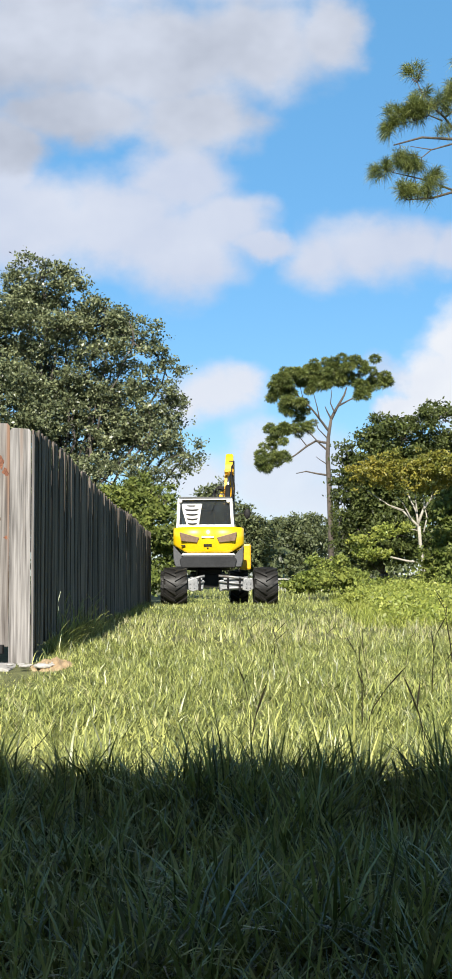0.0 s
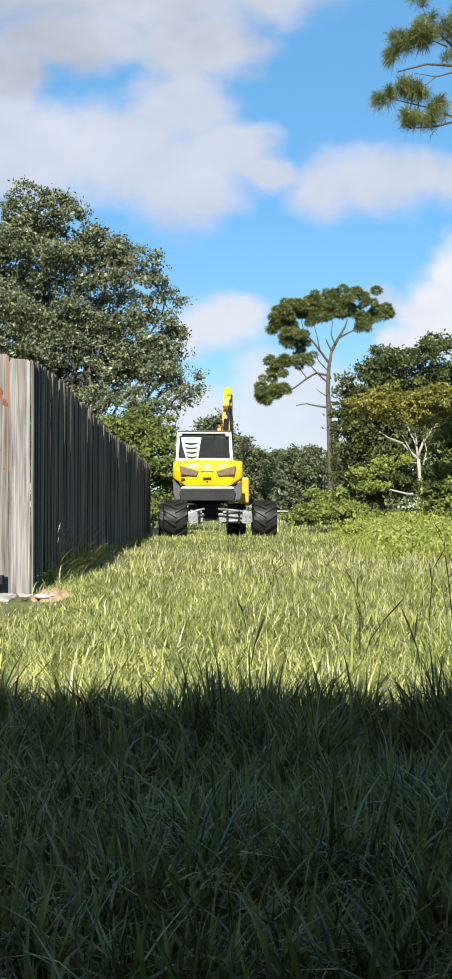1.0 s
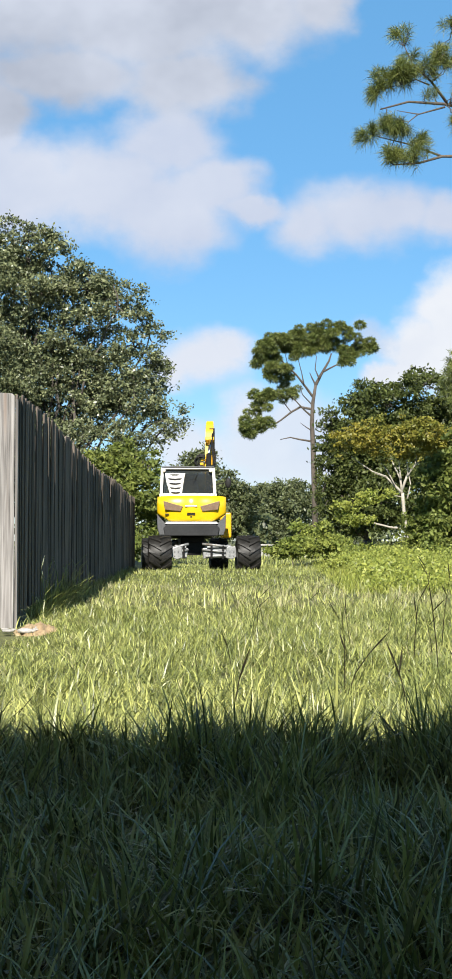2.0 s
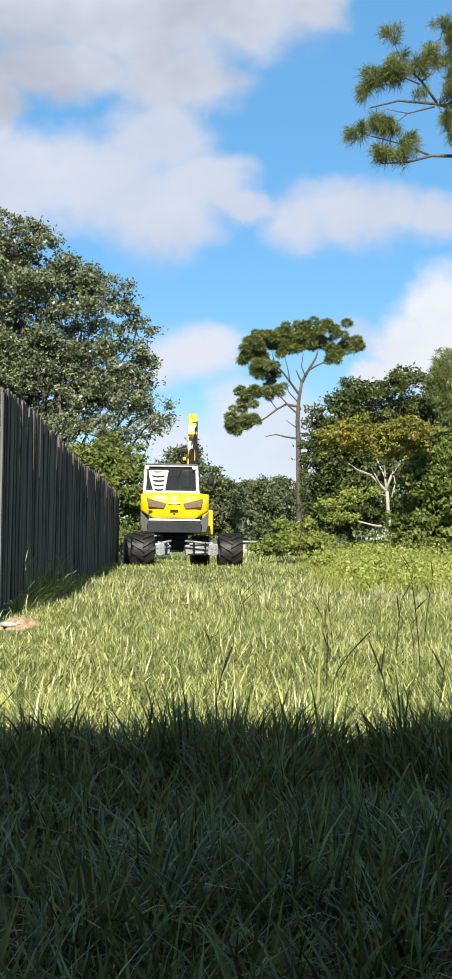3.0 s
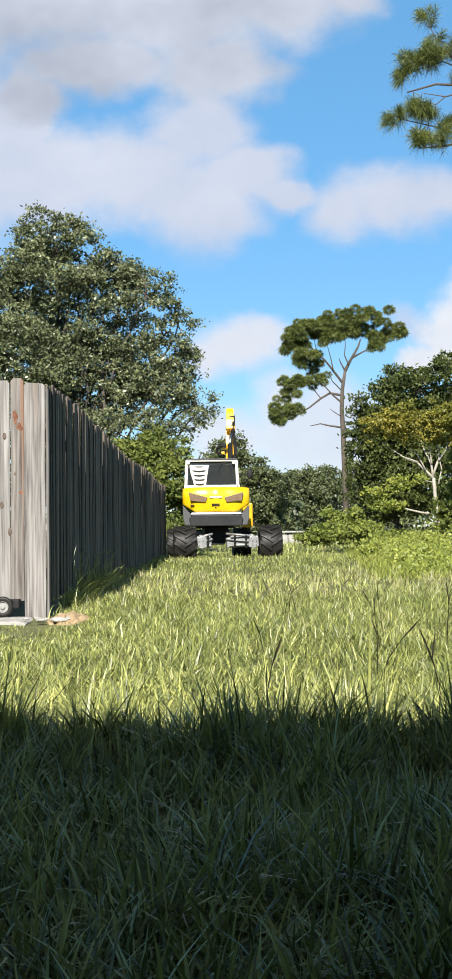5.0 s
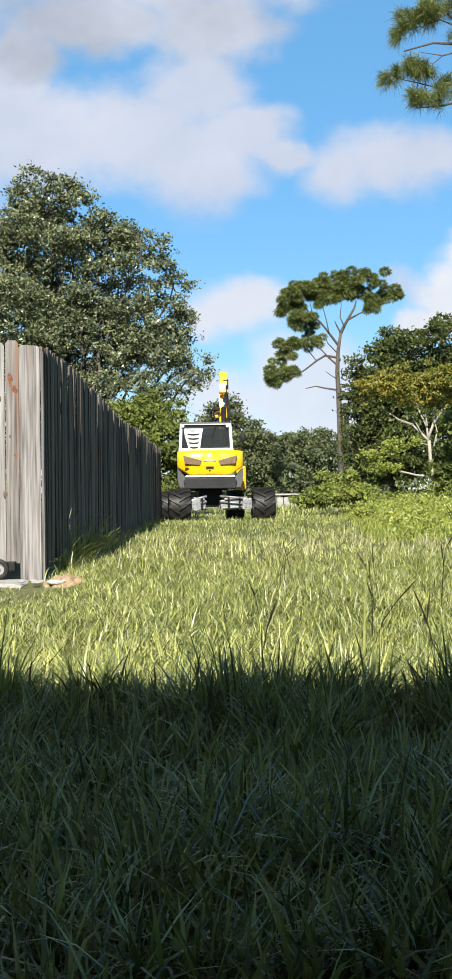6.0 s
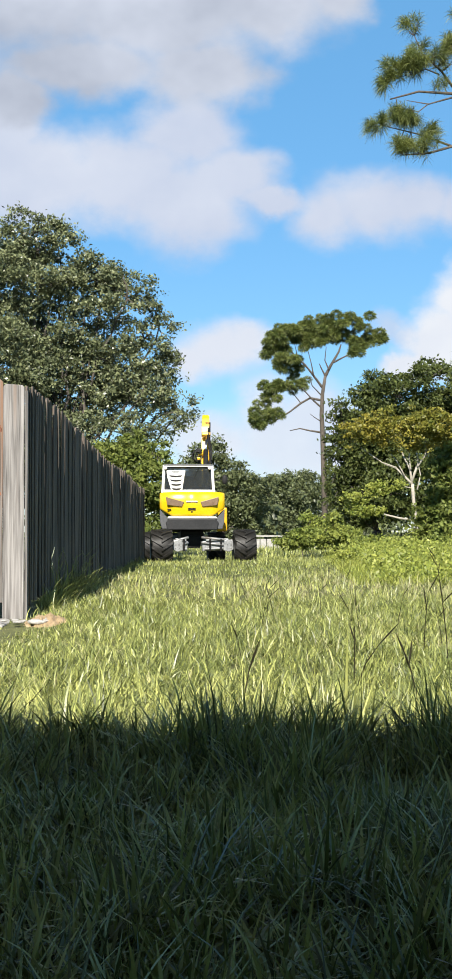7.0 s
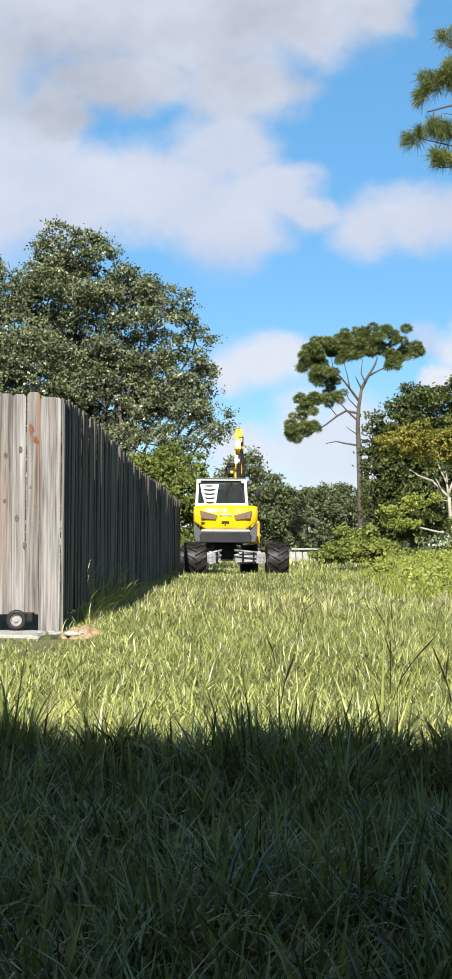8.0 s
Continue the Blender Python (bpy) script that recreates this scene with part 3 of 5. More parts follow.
def build_excavator():
    ex = thing("walking_excavator", (0, 0, 0), "yellow walking excavator with white cab and lugged tyres", "excavator")
    # undercarriage
    bm = bmesh.new()
    box(bm, (-0.22, 0.1, 0.78), (0.62, 1.5, 0.30), 0.04)
    box(bm, (-0.22, -0.62, 0.62), (0.44, 0.10, 0.34), 0.03)
    box(bm, (-0.22, 0.9, 0.70), (0.9, 0.3, 0.3), 0.03)
    part("chassis", bm, M_DARK, ex)
    bm = bmesh.new()
    lathe(bm, [(0.0, 0.10), (0.55, 0.10), (0.55, -0.10), (0.0, -0.10)], 28)
    bm.transform(Matrix.Translation((-0.22, 0.1, 0.98)) @ Matrix.Rotation(radians(90), 4, "X"))
    part("slew_ring", bm, M_DARK, ex, smooth=True)
    for sx, x0, x1 in ((-1, -0.40, -0.80), (1, -0.02, 0.80)):
        bm = bmesh.new()
        t = Matrix.Rotation(math.atan2(-0.05, abs(x1 - x0)) * sx, 4, "Y")
        xm = (x0 + x1) / 2
        box(bm, (xm, -1.35, 0.53), (abs(x1 - x0), 0.26, 0.26), 0.02, t)
        box(bm, (xm - sx * 0.02, -1.49, 0.68), (abs(x1 - x0) * 0.72, 0.10, 0.045), 0.008, t)
        box(bm, (xm - sx * 0.02, -1.47, 0.45), (abs(x1 - x0) * 0.8, 0.10, 0.035), 0.008, t)
        part("rear_leg", bm, M_STEEL, ex, "scuffed grey steel leg")
        bm = bmesh.new()
        prism(bm, [(x1 - sx * 0.27, 0.40), (x1 - sx * 0.25, 0.66), (x1 - sx * 0.16, 0.70), (x1 - sx * 0.01, 0.64), (x1, 0.42), (x1 - sx * 0.12, 0.36)], -1.60, -1.28, 0.018)
        part("leg_foot", bm, M_STEEL, ex, "worn pale steel wheel bracket")
        for z, w in ((0.74, 0.03), (0.60, 0.022)):
            bm = bmesh.new()
            tube(bm, [(x0 - sx * 0.02, -1.52, z), (x1 - sx * 0.12, -1.55, z - 0.07)], [w, w], 12)
            part("leg_cylinder", bm, M_STEEL, ex, smooth=True)
        for k in range(2):
            bm = bmesh.new()
            px = x0 + (x1 - x0) * (0.25 + 0.35 * k)
            tube(bm, [(px, -1.53, 0.38), (px, -1.55, 0.70)], [0.028, 0.028], 10)
            part("hinge_pin", bm, M_DARK, ex)
        for k in range(4):
            bm = bmesh.new()
            bxx, bzz = x1 - sx * 0.12 + 0.05 * (k % 2 * 2 - 1), 0.44 + 0.10 * (k // 2)
            tube(bm, [(bxx, -1.60, bzz), (bxx, -1.57, bzz)], [0.016, 0.016], 8)
            part("bolt", bm, M_DARK, ex)
        bm = bmesh.new()
        box(bm, (-0.22 + sx * 0.55, 1.35, 0.60), (0.20, 1.5, 0.22), 0.03, Matrix.Rotation(radians(-14 * sx), 4, "Z"))
        part("front_leg", bm, M_STEEL, ex)
        bm = bmesh.new()
        tube(bm, [(-0.22 + sx * 0.3, 0.4, 0.78), (-0.22 + sx * 0.7, 1.7, 0.66)], [0.05, 0.05], 10)
        part("leg_cylinder", bm, M_GREY, ex, smooth=True)
    wheels = [add_wheel(ex, (x, y, r - 0.02), r, w) for x, y, r, w in
              ((-1.09, -1.5, 0.49, 0.58), (1.09, -1.5, 0.49, 0.58), (-1.20, 2.0, 0.46, 0.50), (0.66, 2.0, 0.46, 0.50))]
    # the hood is the slewing part; its own origin is the slew axis
    bm = bmesh.new()
    cols, rows = 24, 10
    hw = 0.86
    grid = {}
    for i in range(cols + 1):
        x = -hw + 2 * hw * i / cols
        u = abs(x) / hw
        zb = 0.36 + 0.20 * max(0.0, (u - 0.62) / 0.38)
        zt = 1.005 - 0.03 * u ** 6
        for j in range(rows + 1):
            s = j / rows
            z = zb + (zt - zb) * s
            yy = -1.42 + 0.16 * u ** 4 + 0.10 * s ** 5 + 0.05 * (1 - s) ** 3 + 0.05 * (1 - math.exp(-(x / 0.17) ** 2))
            grid[i, j] = bm.verts.new((x, yy, z))
    for i in range(cols):
        for j in range(rows):
            bm.faces.new((grid[i, j], grid[i + 1, j], grid[i + 1, j + 1], grid[i, j + 1]))
    rim = [grid[i, 0] for i in range(cols + 1)] + [grid[cols, j] for j in range(1, rows + 1)] + \
          [grid[i, rows] for i in range(cols - 1, -1, -1)] + [grid[0, j] for j in range(rows - 1, 0, -1)]
    back = [bm.verts.new((v.co.x, 0.35, v.co.z)) for v in rim]
    for a in range(len(rim)):
        b = (a + 1) % len(rim)
        bm.faces.new((rim[a], back[a], back[b], rim[b]))
    bmesh.ops.recalc_face_normals(bm, faces=bm.faces[:])
    hood = part("hood", bm, M_YELLOW, ex, "glossy yellow engine hood", smooth=True)

    def sub(name, b, m, label="", smooth=False):
        return part(name, b, m, hood, label, smooth)

    # bumper and counterweight
    bm = bmesh.new()
    prism(bm, [(-0.86, 0.545), (-0.64, 0.30), (0.64, 0.30), (0.86, 0.545), (0.85, 0.20), (0.80, 0.02), (-0.80, 0.02), (-0.85, 0.20)], -1.34, 0.3, 0.02)
    sub("counterweight", bm, M_GREY, "grey counterweight below the hood")
    bm = bmesh.new()
    prism(bm, [(-0.62, 0.285), (0.62, 0.285), (0.70, 0.19), (0.66, 0.0), (-0.66, 0.0), (-0.70, 0.19)], -1.40, -1.2, 0.02)
    sub("bumper", bm, M_CHARCOAL, "charcoal-grey bumper")
    bm = bmesh.new()
    prism(bm, [(-0.63, 0.35), (0.63, 0.35), (0.66, 0.30), (-0.66, 0.30)], -1.385, -1.2, 0.006)
    sub("trim_strip", bm, M_WHITE, "thin white strip")
    for s in (-1, 1):
        bm = bmesh.new()
        prism(bm, [(s * 0.70, 0.87), (s * 0.215, 0.735), (s * 0.27, 0.61), (s * 0.66, 0.65)], -1.405, -1.2, 0.012)
        bmesh.ops.recalc_face_normals(bm, faces=bm.faces[:])
        sub("tail_lamp", bm, M_SMOKE, "smoked brown lens")
    for mx, my, mz, mw, mh in ((-0.61, -1.35, 0.54, 0.10, 0.03), (-0.01, -1.405, 0.565, 0.20, 0.02), (-0.01, -1.402, 0.53, 0.20, 0.02), (-0.01, -1.40, 0.48, 0.04, 0.03)):
        bm = bmesh.new()
        box(bm, (mx, my, mz), (mw, 0.03, mh), 0)
        sub("marking", bm, M_DARK, "small dark marking")
    bm = bmesh.new()
    box(bm, (-0.01, -1.425, 0.745), (0.30, 0.012, 0.035), 0.004)
    sub("badge", bm, M_WHITE, "pale badge")
    # cab
    x0, x1, zb, zt, yb, yf = -0.80, 0.60, 1.0, 1.74, -0.62, 0.75
    bm = bmesh.new()
    for x, top in ((x0, x0 + 0.05), (x1, x1 - 0.06)):
        for y in (yb, yf):
            d = 0.035
            vs = [bm.verts.new((px + a * d, y + b * d, z)) for px, z in ((x, zb - 0.2), (top, zt)) for a, b in ((-1, -1), (1, -1), (1, 1), (-1, 1))]
            for f in ((0, 1, 5, 4), (1, 2, 6, 5), (2, 3, 7, 6), (3, 0, 4, 7)):
                bm.faces.new([vs[i] for i in f])
    for z, a, h in ((zb + 0.035, 0.0, 0.09), (zt - 0.02, 0.055, 0.045)):
        box(bm, ((x0 + x1) / 2, yb, z), (x1 - x0 - 2 * a, 0.07, h), 0.012)
        box(bm, ((x0 + x1) / 2, yf, z), (x1 - x0 - 2 * a, 0.07, h), 0.012)
        for x in (x0 + a, x1 - a):
            box(bm, (x, (yb + yf) / 2, z), (0.06, yf - yb, h), 0.012)
    bmesh.ops.recalc_face_normals(bm, faces=bm.faces[:])
    sub("cab_frame", bm, M_WHITE, "white cab frame")
    bm = bmesh.new()
    box(bm, ((x0 + x1) / 2, (yb + yf) / 2, zt + 0.015), (x1 - x0 - 0.06, yf - yb + 0.12, 0.035), 0.015)
    sub("cab_roof", bm, M_GREY)
    for c, s in ((((x0 + x1) / 2, yb + 0.01, 1.36), (x1 - x0 - 0.14, 0.012, 0.60)), (((x0 + x1) / 2, yf, 1.36), (x1 - x0 - 0.14, 0.012, 0.60)),
                 ((x0 + 0.04, 0.06, 1.36), (0.012, yf - yb - 0.1, 0.60)), ((x1 - 0.045, 0.06, 1.36), (0.012, yf - yb - 0.1, 0.60))):
        bm = bmesh.new()
        box(bm, c, s, 0.002)
        sub("window_pane", bm, M_GLASS, "tinted cab window")
    bm = bmesh.new()
    prism(bm, [(-0.69, 1.60), (-0.17, 1.60), (-0.20, 1.46), (-0.26, 1.06), (-0.56, 1.06), (-0.66, 1.40)], yb - 0.05, yb + 0.02, 0.012)
    sub("vent_panel", bm, M_WHITE, "white louvred vent panel")
    for k in range(4):
        z = 1.45 - 0.115 * k
        w = 0.185 - 0.018 * k
        xc = -0.435 + 0.006 * k
        bm = bmesh.new()
        prism(bm, [(xc - w, z + 0.022), (xc, z + 0.008), (xc + w, z + 0.022), (xc + w * 0.75, z - 0.022), (xc, z - 0.038), (xc - w * 0.75, z - 0.022)], yb - 0.058, yb - 0.04, 0)
        sub("louvre", bm, M_DARK)
    for mz, mw in ((1.565, 0.22), (1.535, 0.16)):
        bm = bmesh.new()
        box(bm, (-0.44, yb - 0.053, mz), (mw, 0.004, 0.016), 0)
        sub("marking", bm, M_DARK)
    for x in (-0.715, 0.475):
        bm = bmesh.new()
        tube(bm, [(x, yb - 0.10, zt - 0.075), (x, yb, zt - 0.075)], [0.042, 0.046], 16)
        sub("work_lamp", bm, M_LAMP, "round white work lamp", True)
    bm = bmesh.new()
    tube(bm, [(0.18, yb - 0.03, zt - 0.06), (0.10, yb - 0.03, 1.50), (0.02, yb - 0.03, 1.34)], [0.008, 0.008, 0.006], 6)
    sub("wiper", bm, M_DARK)
    bm = bmesh.new()
    box(bm, (0.20, 0.55, 1.12), (0.34, 0.06, 0.20), 0.02)
    box(bm, (0.38, 0.60, 1.25), (0.10, 0.05, 0.34), 0.015)
    sub("console", bm, M_GREY, "grey control console")
    bm = bmesh.new()
    box(bm, (-0.1, 0.35, 0.95), (0.50, 0.5, 0.12), 0.05)
    box(bm, (-0.1, 0.10, 1.22), (0.48, 0.14, 0.52), 0.05)
    sub("seat", bm, M_DARK, "black driver's seat")
    bm = bmesh.new()
    tube(bm, [(x1 - 0.05, 0.70, 1.35), (x1 + 0.22, 0.85, 1.42), (x1 + 0.30, 0.85, 1.42)], [0.012] * 3, 8)
    res = bmesh.ops.create_uvsphere(bm, u_segments=16, v_segments=10, radius=1.0)
    bmesh.ops.transform(bm, matrix=Matrix.Translation((x1 + 0.34, 0.85, 1.42)) @ Matrix.Diagonal((0.085, 0.04, 0.14, 1)), verts=res["verts"])
    sub("side_mirror", bm, M_DARK, "black oval side mirror", True)
    # boom, folded up ahead of the cab; all of it swings about the boom's foot
    arm = []

    def lift(*a):
        arm.append(sub(*a))

    bx = 0.44
    bm = bmesh.new()

    def beam(pts, ws, hs):
        prev = None
        for (y, z), w, h in zip(pts, ws, hs):
            ring = [bm.verts.new((bx + a * w, y + b * h * 0.75, z + b * h * 0.5)) for a, b in ((-1, -1), (1, -1), (1, 1), (-1, 1))]
            if prev:
                for k in range(4):
                    bm.faces.new((prev[k], prev[(k + 1) % 4], ring[(k + 1) % 4], ring[k]))
            else:
                bm.faces.new(ring)
            prev = ring
        bm.faces.new(prev[::-1])

    beam([(0.9, 0.55), (1.4, 1.2), (1.9, 1.75), (2.35, 2.35), (2.6, 3.0), (2.7, 3.2)], (0.14, 0.14, 0.135, 0.13, 0.115, 0.10), (0.2, 0.24, 0.26, 0.22, 0.16, 0.12))
    bmesh.ops.recalc_face_normals(bm, faces=bm.faces[:])
    bmesh.ops.bevel(bm, geom=bm.edges[:], offset=0.015, segments=2, affect="EDGES")
    lift("boom", bm, M_ORANGE, "amber-yellow boom raised ahead of the cab")
    bm = bmesh.new()
    tube(bm, [(bx - 0.03, 0.95, 1.40), (bx - 0.02, 1.62, 2.22)], [0.075, 0.075], 14)
    lift("boom_cylinder", bm, M_DARK, "black hydraulic boom cylinder", True)
    bm = bmesh.new()
    tube(bm, [(bx - 0.02, 1.62, 2.22), (bx + 0.01, 2.08, 2.66)], [0.036, 0.036], 12)
    lift("cylinder_rod", bm, M_CHROME, "", True)
    bm = bmesh.new()
    box(bm, (bx, 2.16, 2.68), (0.25, 0.16, 0.10), 0.02, Matrix.Rotation(radians(-25), 4, "X"))
    lift("boom_lug", bm, M_ORANGE)
    for sgn, r, dz in ((0.06, 0.022, 0.0), (0.09, 0.022, 0.10), (0.12, 0.02, -0.05), (0.10, 0.018, 0.2)):
        bm = bmesh.new()
        pts = [(bx + sgn + 0.035 * math.sin(u * 5 + dz * 9), 1.25 + 1.08 * u, 1.75 + dz + 1.05 * u + 0.05 * math.sin(u * 9 + sgn * 30)) for u in [i / 10 for i in range(11)]]
        tube(bm, pts, [r] * 11, 8)
        lift("hydraulic_hose", bm, M_DARK, "", True)
    for k, (rx, rz, dx) in enumerate(((0.13, 0.20, 0.0), (0.10, 0.15, 0.04), (0.15, 0.13, -0.02))):
        bm = bmesh.new()
        pts = [(bx - 0.24 + dx + rx * math.cos(a), 1.9 - 0.04 * k, 2.06 + rz * math.sin(a)) for a in [0.6 + i * 0.42 for i in range(12)]]
        tube(bm, pts, [0.02] * 12, 8)
        lift("hydraulic_hose", bm, M_DARK, "looped black hose", True)
    bm = bmesh.new()
    box(bm, (bx - 0.22, 1.95, 1.98), (0.10, 0.14, 0.09), 0.015)
    box(bm, (bx - 0.16, 1.95, 2.10), (0.14, 0.10, 0.05), 0.01)
    lift("boom_bracket", bm, M_ORANGE)
    bm = bmesh.new()
    box(bm, (bx - 0.20, 1.90, 2.20), (0.16, 0.08, 0.11), 0.02)
    lift("valve_block", bm, M_DARK, "black hydraulic valve block")
    # dipper arm, hanging down ahead
    bm = bmesh.new()
    box(bm, (bx + 0.06, 2.75, 2.1), (0.16, 0.26, 1.9), 0.02, Matrix.Rotation(radians(6), 4, "X"))
    lift("dipper_arm", bm, M_DARK, "dark dipper arm")
    bm = bmesh.new()
    box(bm, (0.88, 1.8, 0.30), (0.30, 0.8, 0.68), 0.04)
    sub("side_tank", bm, M_ORANGE, "amber-yellow side tank")
    return ex, hood, wheels, arm


excavator, hood, wheels, arm = build_excavator()


# ---- trees and shrubs ----
OAK_TOP = [(-5.41, 41.51, 10.34, 1.15, 0.78), (-5.36, 41.80, 10.14, 1.23, 0.82), (-4.66, 41.81, 10.26, 0.70, 0.61), (-5.94, 42.02, 9.80, 1.23, 0.82), (-5.72, 41.54, 8.96, 1.64, 0.94), (-4.28, 42.02, 8.86, 1.02, 0.74), (-1.13, 42.08, 5.70, 0.45, 0.49), (-3.35, 42.58, 9.14, 1.19, 0.70), (-3.66, 42.20, 8.97, 1.47, 0.94), (-2.32, 41.56, 8.31, 1.15, 1.02), (-1.31, 42.36, 7.56, 0.74, 0.82), (-1.80, 42.08, 7.10, 0.82, 0.82)]
OAK_SKIRT = [(-4.47, 43.12, 7.30, 2.25, 1.23), (-2.72, 42.96, 6.06, 1.94, 1.13), (-6.74, 42.33, 8.13, 1.94, 1.53), (-6.72, 41.04, 6.06, 2.35, 1.74), (-4.35, 43.22, 5.23, 2.45, 1.53), (-1.79, 41.79, 5.45, 1.06, 1.06), (-0.60, 41.80, 4.58, 0.70, 0.61), (-1.54, 42.12, 4.31, 1.15, 0.82), (-8.60, 41.94, 8.75, 1.23, 1.43), (-8.56, 42.42, 6.46, 2.05, 2.05), (-5.46, 41.00, 3.18, 3.27, 1.43), (-2.60, 41.56, 3.39, 1.43, 1.02)]
leafy_tree("oak_tree", (-4.6, 42.0, 0), OAK_TOP + OAK_SKIRT, 196000, 0.112, M_OAK, M_BARK, "broad grey-green live oak rising behind the fence", 0.42, 0.23, 11, subs=40, even=0.65)
HEDGE = [(-1.92, 38.84, 2.98, 0.79, 0.64), (-1.35, 38.33, 2.04, 0.68, 0.94), (-2.10, 38.31, 1.85, 0.94, 0.94), (-0.92, 38.88, 1.01, 0.45, 0.79), (-1.07, 38.68, 1.66, 0.38, 0.56), (-1.62, 38.19, 0.73, 0.75, 0.56), (-2.75, 38.55, 2.22, 0.94, 1.13), (-1.22, 38.55, 2.98, 0.45, 0.41)]
leafy_tree("broadleaf_shrub", (-2.0, 38.5, 0), HEDGE, 24000, 0.14, M_BUSH, M_BARK, "bright green broadleaf shrub beyond the fence end", 0.07, 0.2, 12, "shrub")
CASU = [(1.90, 78.20, 2.40, 1.15, 1.20), (1.30, 78.60, 1.10, 1.30, 1.10), (2.60, 78.30, 1.20, 1.10, 1.20), (-0.04, 78.34, 5.11, 0.84, 1.29), (0.95, 78.15, 5.50, 0.84, 1.06), (1.71, 78.14, 3.97, 0.99, 1.60), (2.70, 77.66, 3.40, 0.91, 1.75), (3.34, 77.45, 2.26, 0.84, 1.52), (0.49, 78.85, 2.64, 1.52, 1.90)]
leafy_tree("feathery_tree", (1.4, 78.0, 0), CASU, 34000, 0.20, M_FAR, M_BARK, "grey-green feathery tree at the end of the lawn", 0.2, 0.4, 13)
for k, (seed, lobes) in enumerate((
        (21, [(4.82, 95.74, 3.00, 1.22, 1.87), (5.85, 96.13, 4.03, 1.03, 1.22), (5.28, 96.22, 1.46, 1.59, 1.22), (4.11, 95.43, 2.16, 1.03, 1.40)]),
        (22, [(7.01, 93.29, 3.13, 1.28, 1.74), (7.93, 94.09, 3.96, 1.01, 1.28), (6.54, 93.86, 1.44, 1.56, 1.10), (8.15, 94.49, 1.67, 1.19, 1.19)]),
        (23, [(9.60, 97.55, 3.21, 1.23, 1.70), (10.78, 97.24, 3.02, 1.23, 1.89), (10.06, 96.43, 1.46, 1.70, 1.13), (11.72, 96.54, 1.70, 1.89, 1.42)]))):
    cx = sum(b[0] for b in lobes) / len(lobes)
    leafy_tree("oak_tree", (cx, lobes[0][1], 0), lobes, 15000, 0.22, M_FAR, M_BARK, "distant grey-green oak at the wood's edge", 0.2, 0.42, seed)
leafy_tree("oak_tree", (9.2, 63.0, 0), [(6.69, 62.4, 6.46, 0.42, 0.48), (6.6, 62.4, 5.46, 0.38, 0.51), (6.6, 62.4, 4.4, 0.38, 0.55), (6.6, 62.4, 3.33, 0.38, 0.55), (6.68, 62.4, 2.34, 0.42, 0.51), (6.93, 62.4, 7.03, 0.34, 0.28), (7.61, 62.84, 5.51, 0.80, 1.23), (8.80, 63.45, 7.34, 1.10, 1.35), (8.10, 62.50, 4.43, 1.17, 1.53), (7.53, 62.83, 2.89, 0.74, 1.53), (9.03, 62.18, 5.05, 1.41, 1.72), (8.76, 63.74, 2.58, 1.53, 1.35), (7.89, 63.34, 1.51, 1.10, 0.68)], 70000, 0.185, M_OAKFAR, M_BARK,
           "dense dark-green oak behind the golden tree", 0.32, 0.34, 31, even=0.7)
leafy_tree("oak_tree", (13.0, 61.0, 0), [(9.60, 60.83, 7.25, 1.25, 1.37), (10.93, 60.60, 7.80, 1.37, 1.49), (12.37, 61.61, 7.80, 1.37, 1.37), (10.84, 61.93, 4.91, 1.78, 2.08), (13.24, 61.72, 5.21, 1.78, 2.67), (9.92, 60.48, 2.82, 1.78, 1.78), (12.30, 60.30, 2.23, 2.08, 1.78), (13.87, 61.69, 7.62, 1.49, 1.49)], 72000, 0.185, M_OAKFAR, M_BARK,
           "tall dark-green oak at the edge of the lawn", 0.34, 0.34, 32)
leafy_tree("broadleaf_shrub", (6.9, 35.0, 0), [(6.75, 34.87, 1.92, 0.58, 0.99), (7.45, 35.14, 2.26, 0.78, 1.36), (6.96, 34.80, 0.73, 0.78, 0.68), (6.37, 35.17, 1.07, 0.58, 0.58), (7.91, 35.31, 1.07, 0.85, 1.02), (6.73, 34.82, 2.78, 0.38, 0.38)], 34000, 0.14, M_BUSH, M_BARK,
           "tall bright-green shrub at the lawn's edge", 0.07, 0.2, 33, "shrub")
for k, (seed, D, lobes) in enumerate((
        (41, 37, [(6.69, 36.79, 0.40, 0.54, 0.47), (5.91, 37.23, 0.26, 0.58, 0.27), (6.94, 37.27, 0.19, 0.54, 0.43)]), (42, 39, [(5.56, 38.70, 0.27, 0.68, 0.30), (4.99, 39.19, 0.27, 0.57, 0.27), (5.94, 39.03, 0.31, 0.46, 0.27)]),
        (43, 41, [(4.65, 40.95, 0.53, 0.52, 0.36), (4.35, 40.86, 0.97, 0.20, 0.44), (4.05, 41.18, 0.45, 0.44, 0.28)]), (44, 43, [(3.73, 42.98, 0.52, 0.50, 0.34), (3.24, 43.06, 0.44, 0.46, 0.25), (4.04, 43.11, 0.90, 0.25, 0.38), (3.62, 43.01, 1.07, 0.19, 0.38), (2.78, 43.07, 0.36, 0.34, 0.17)]))):
    cx = sum(b[0] for b in lobes) / len(lobes)
    leafy_tree("weedy_shrub", (cx, D, 0), lobes, 6500, 0.12, M_SPRAWL, M_BARK, "low sprawling green shrub at the lawn's edge", 0.03, 0.16, seed, "shrub")

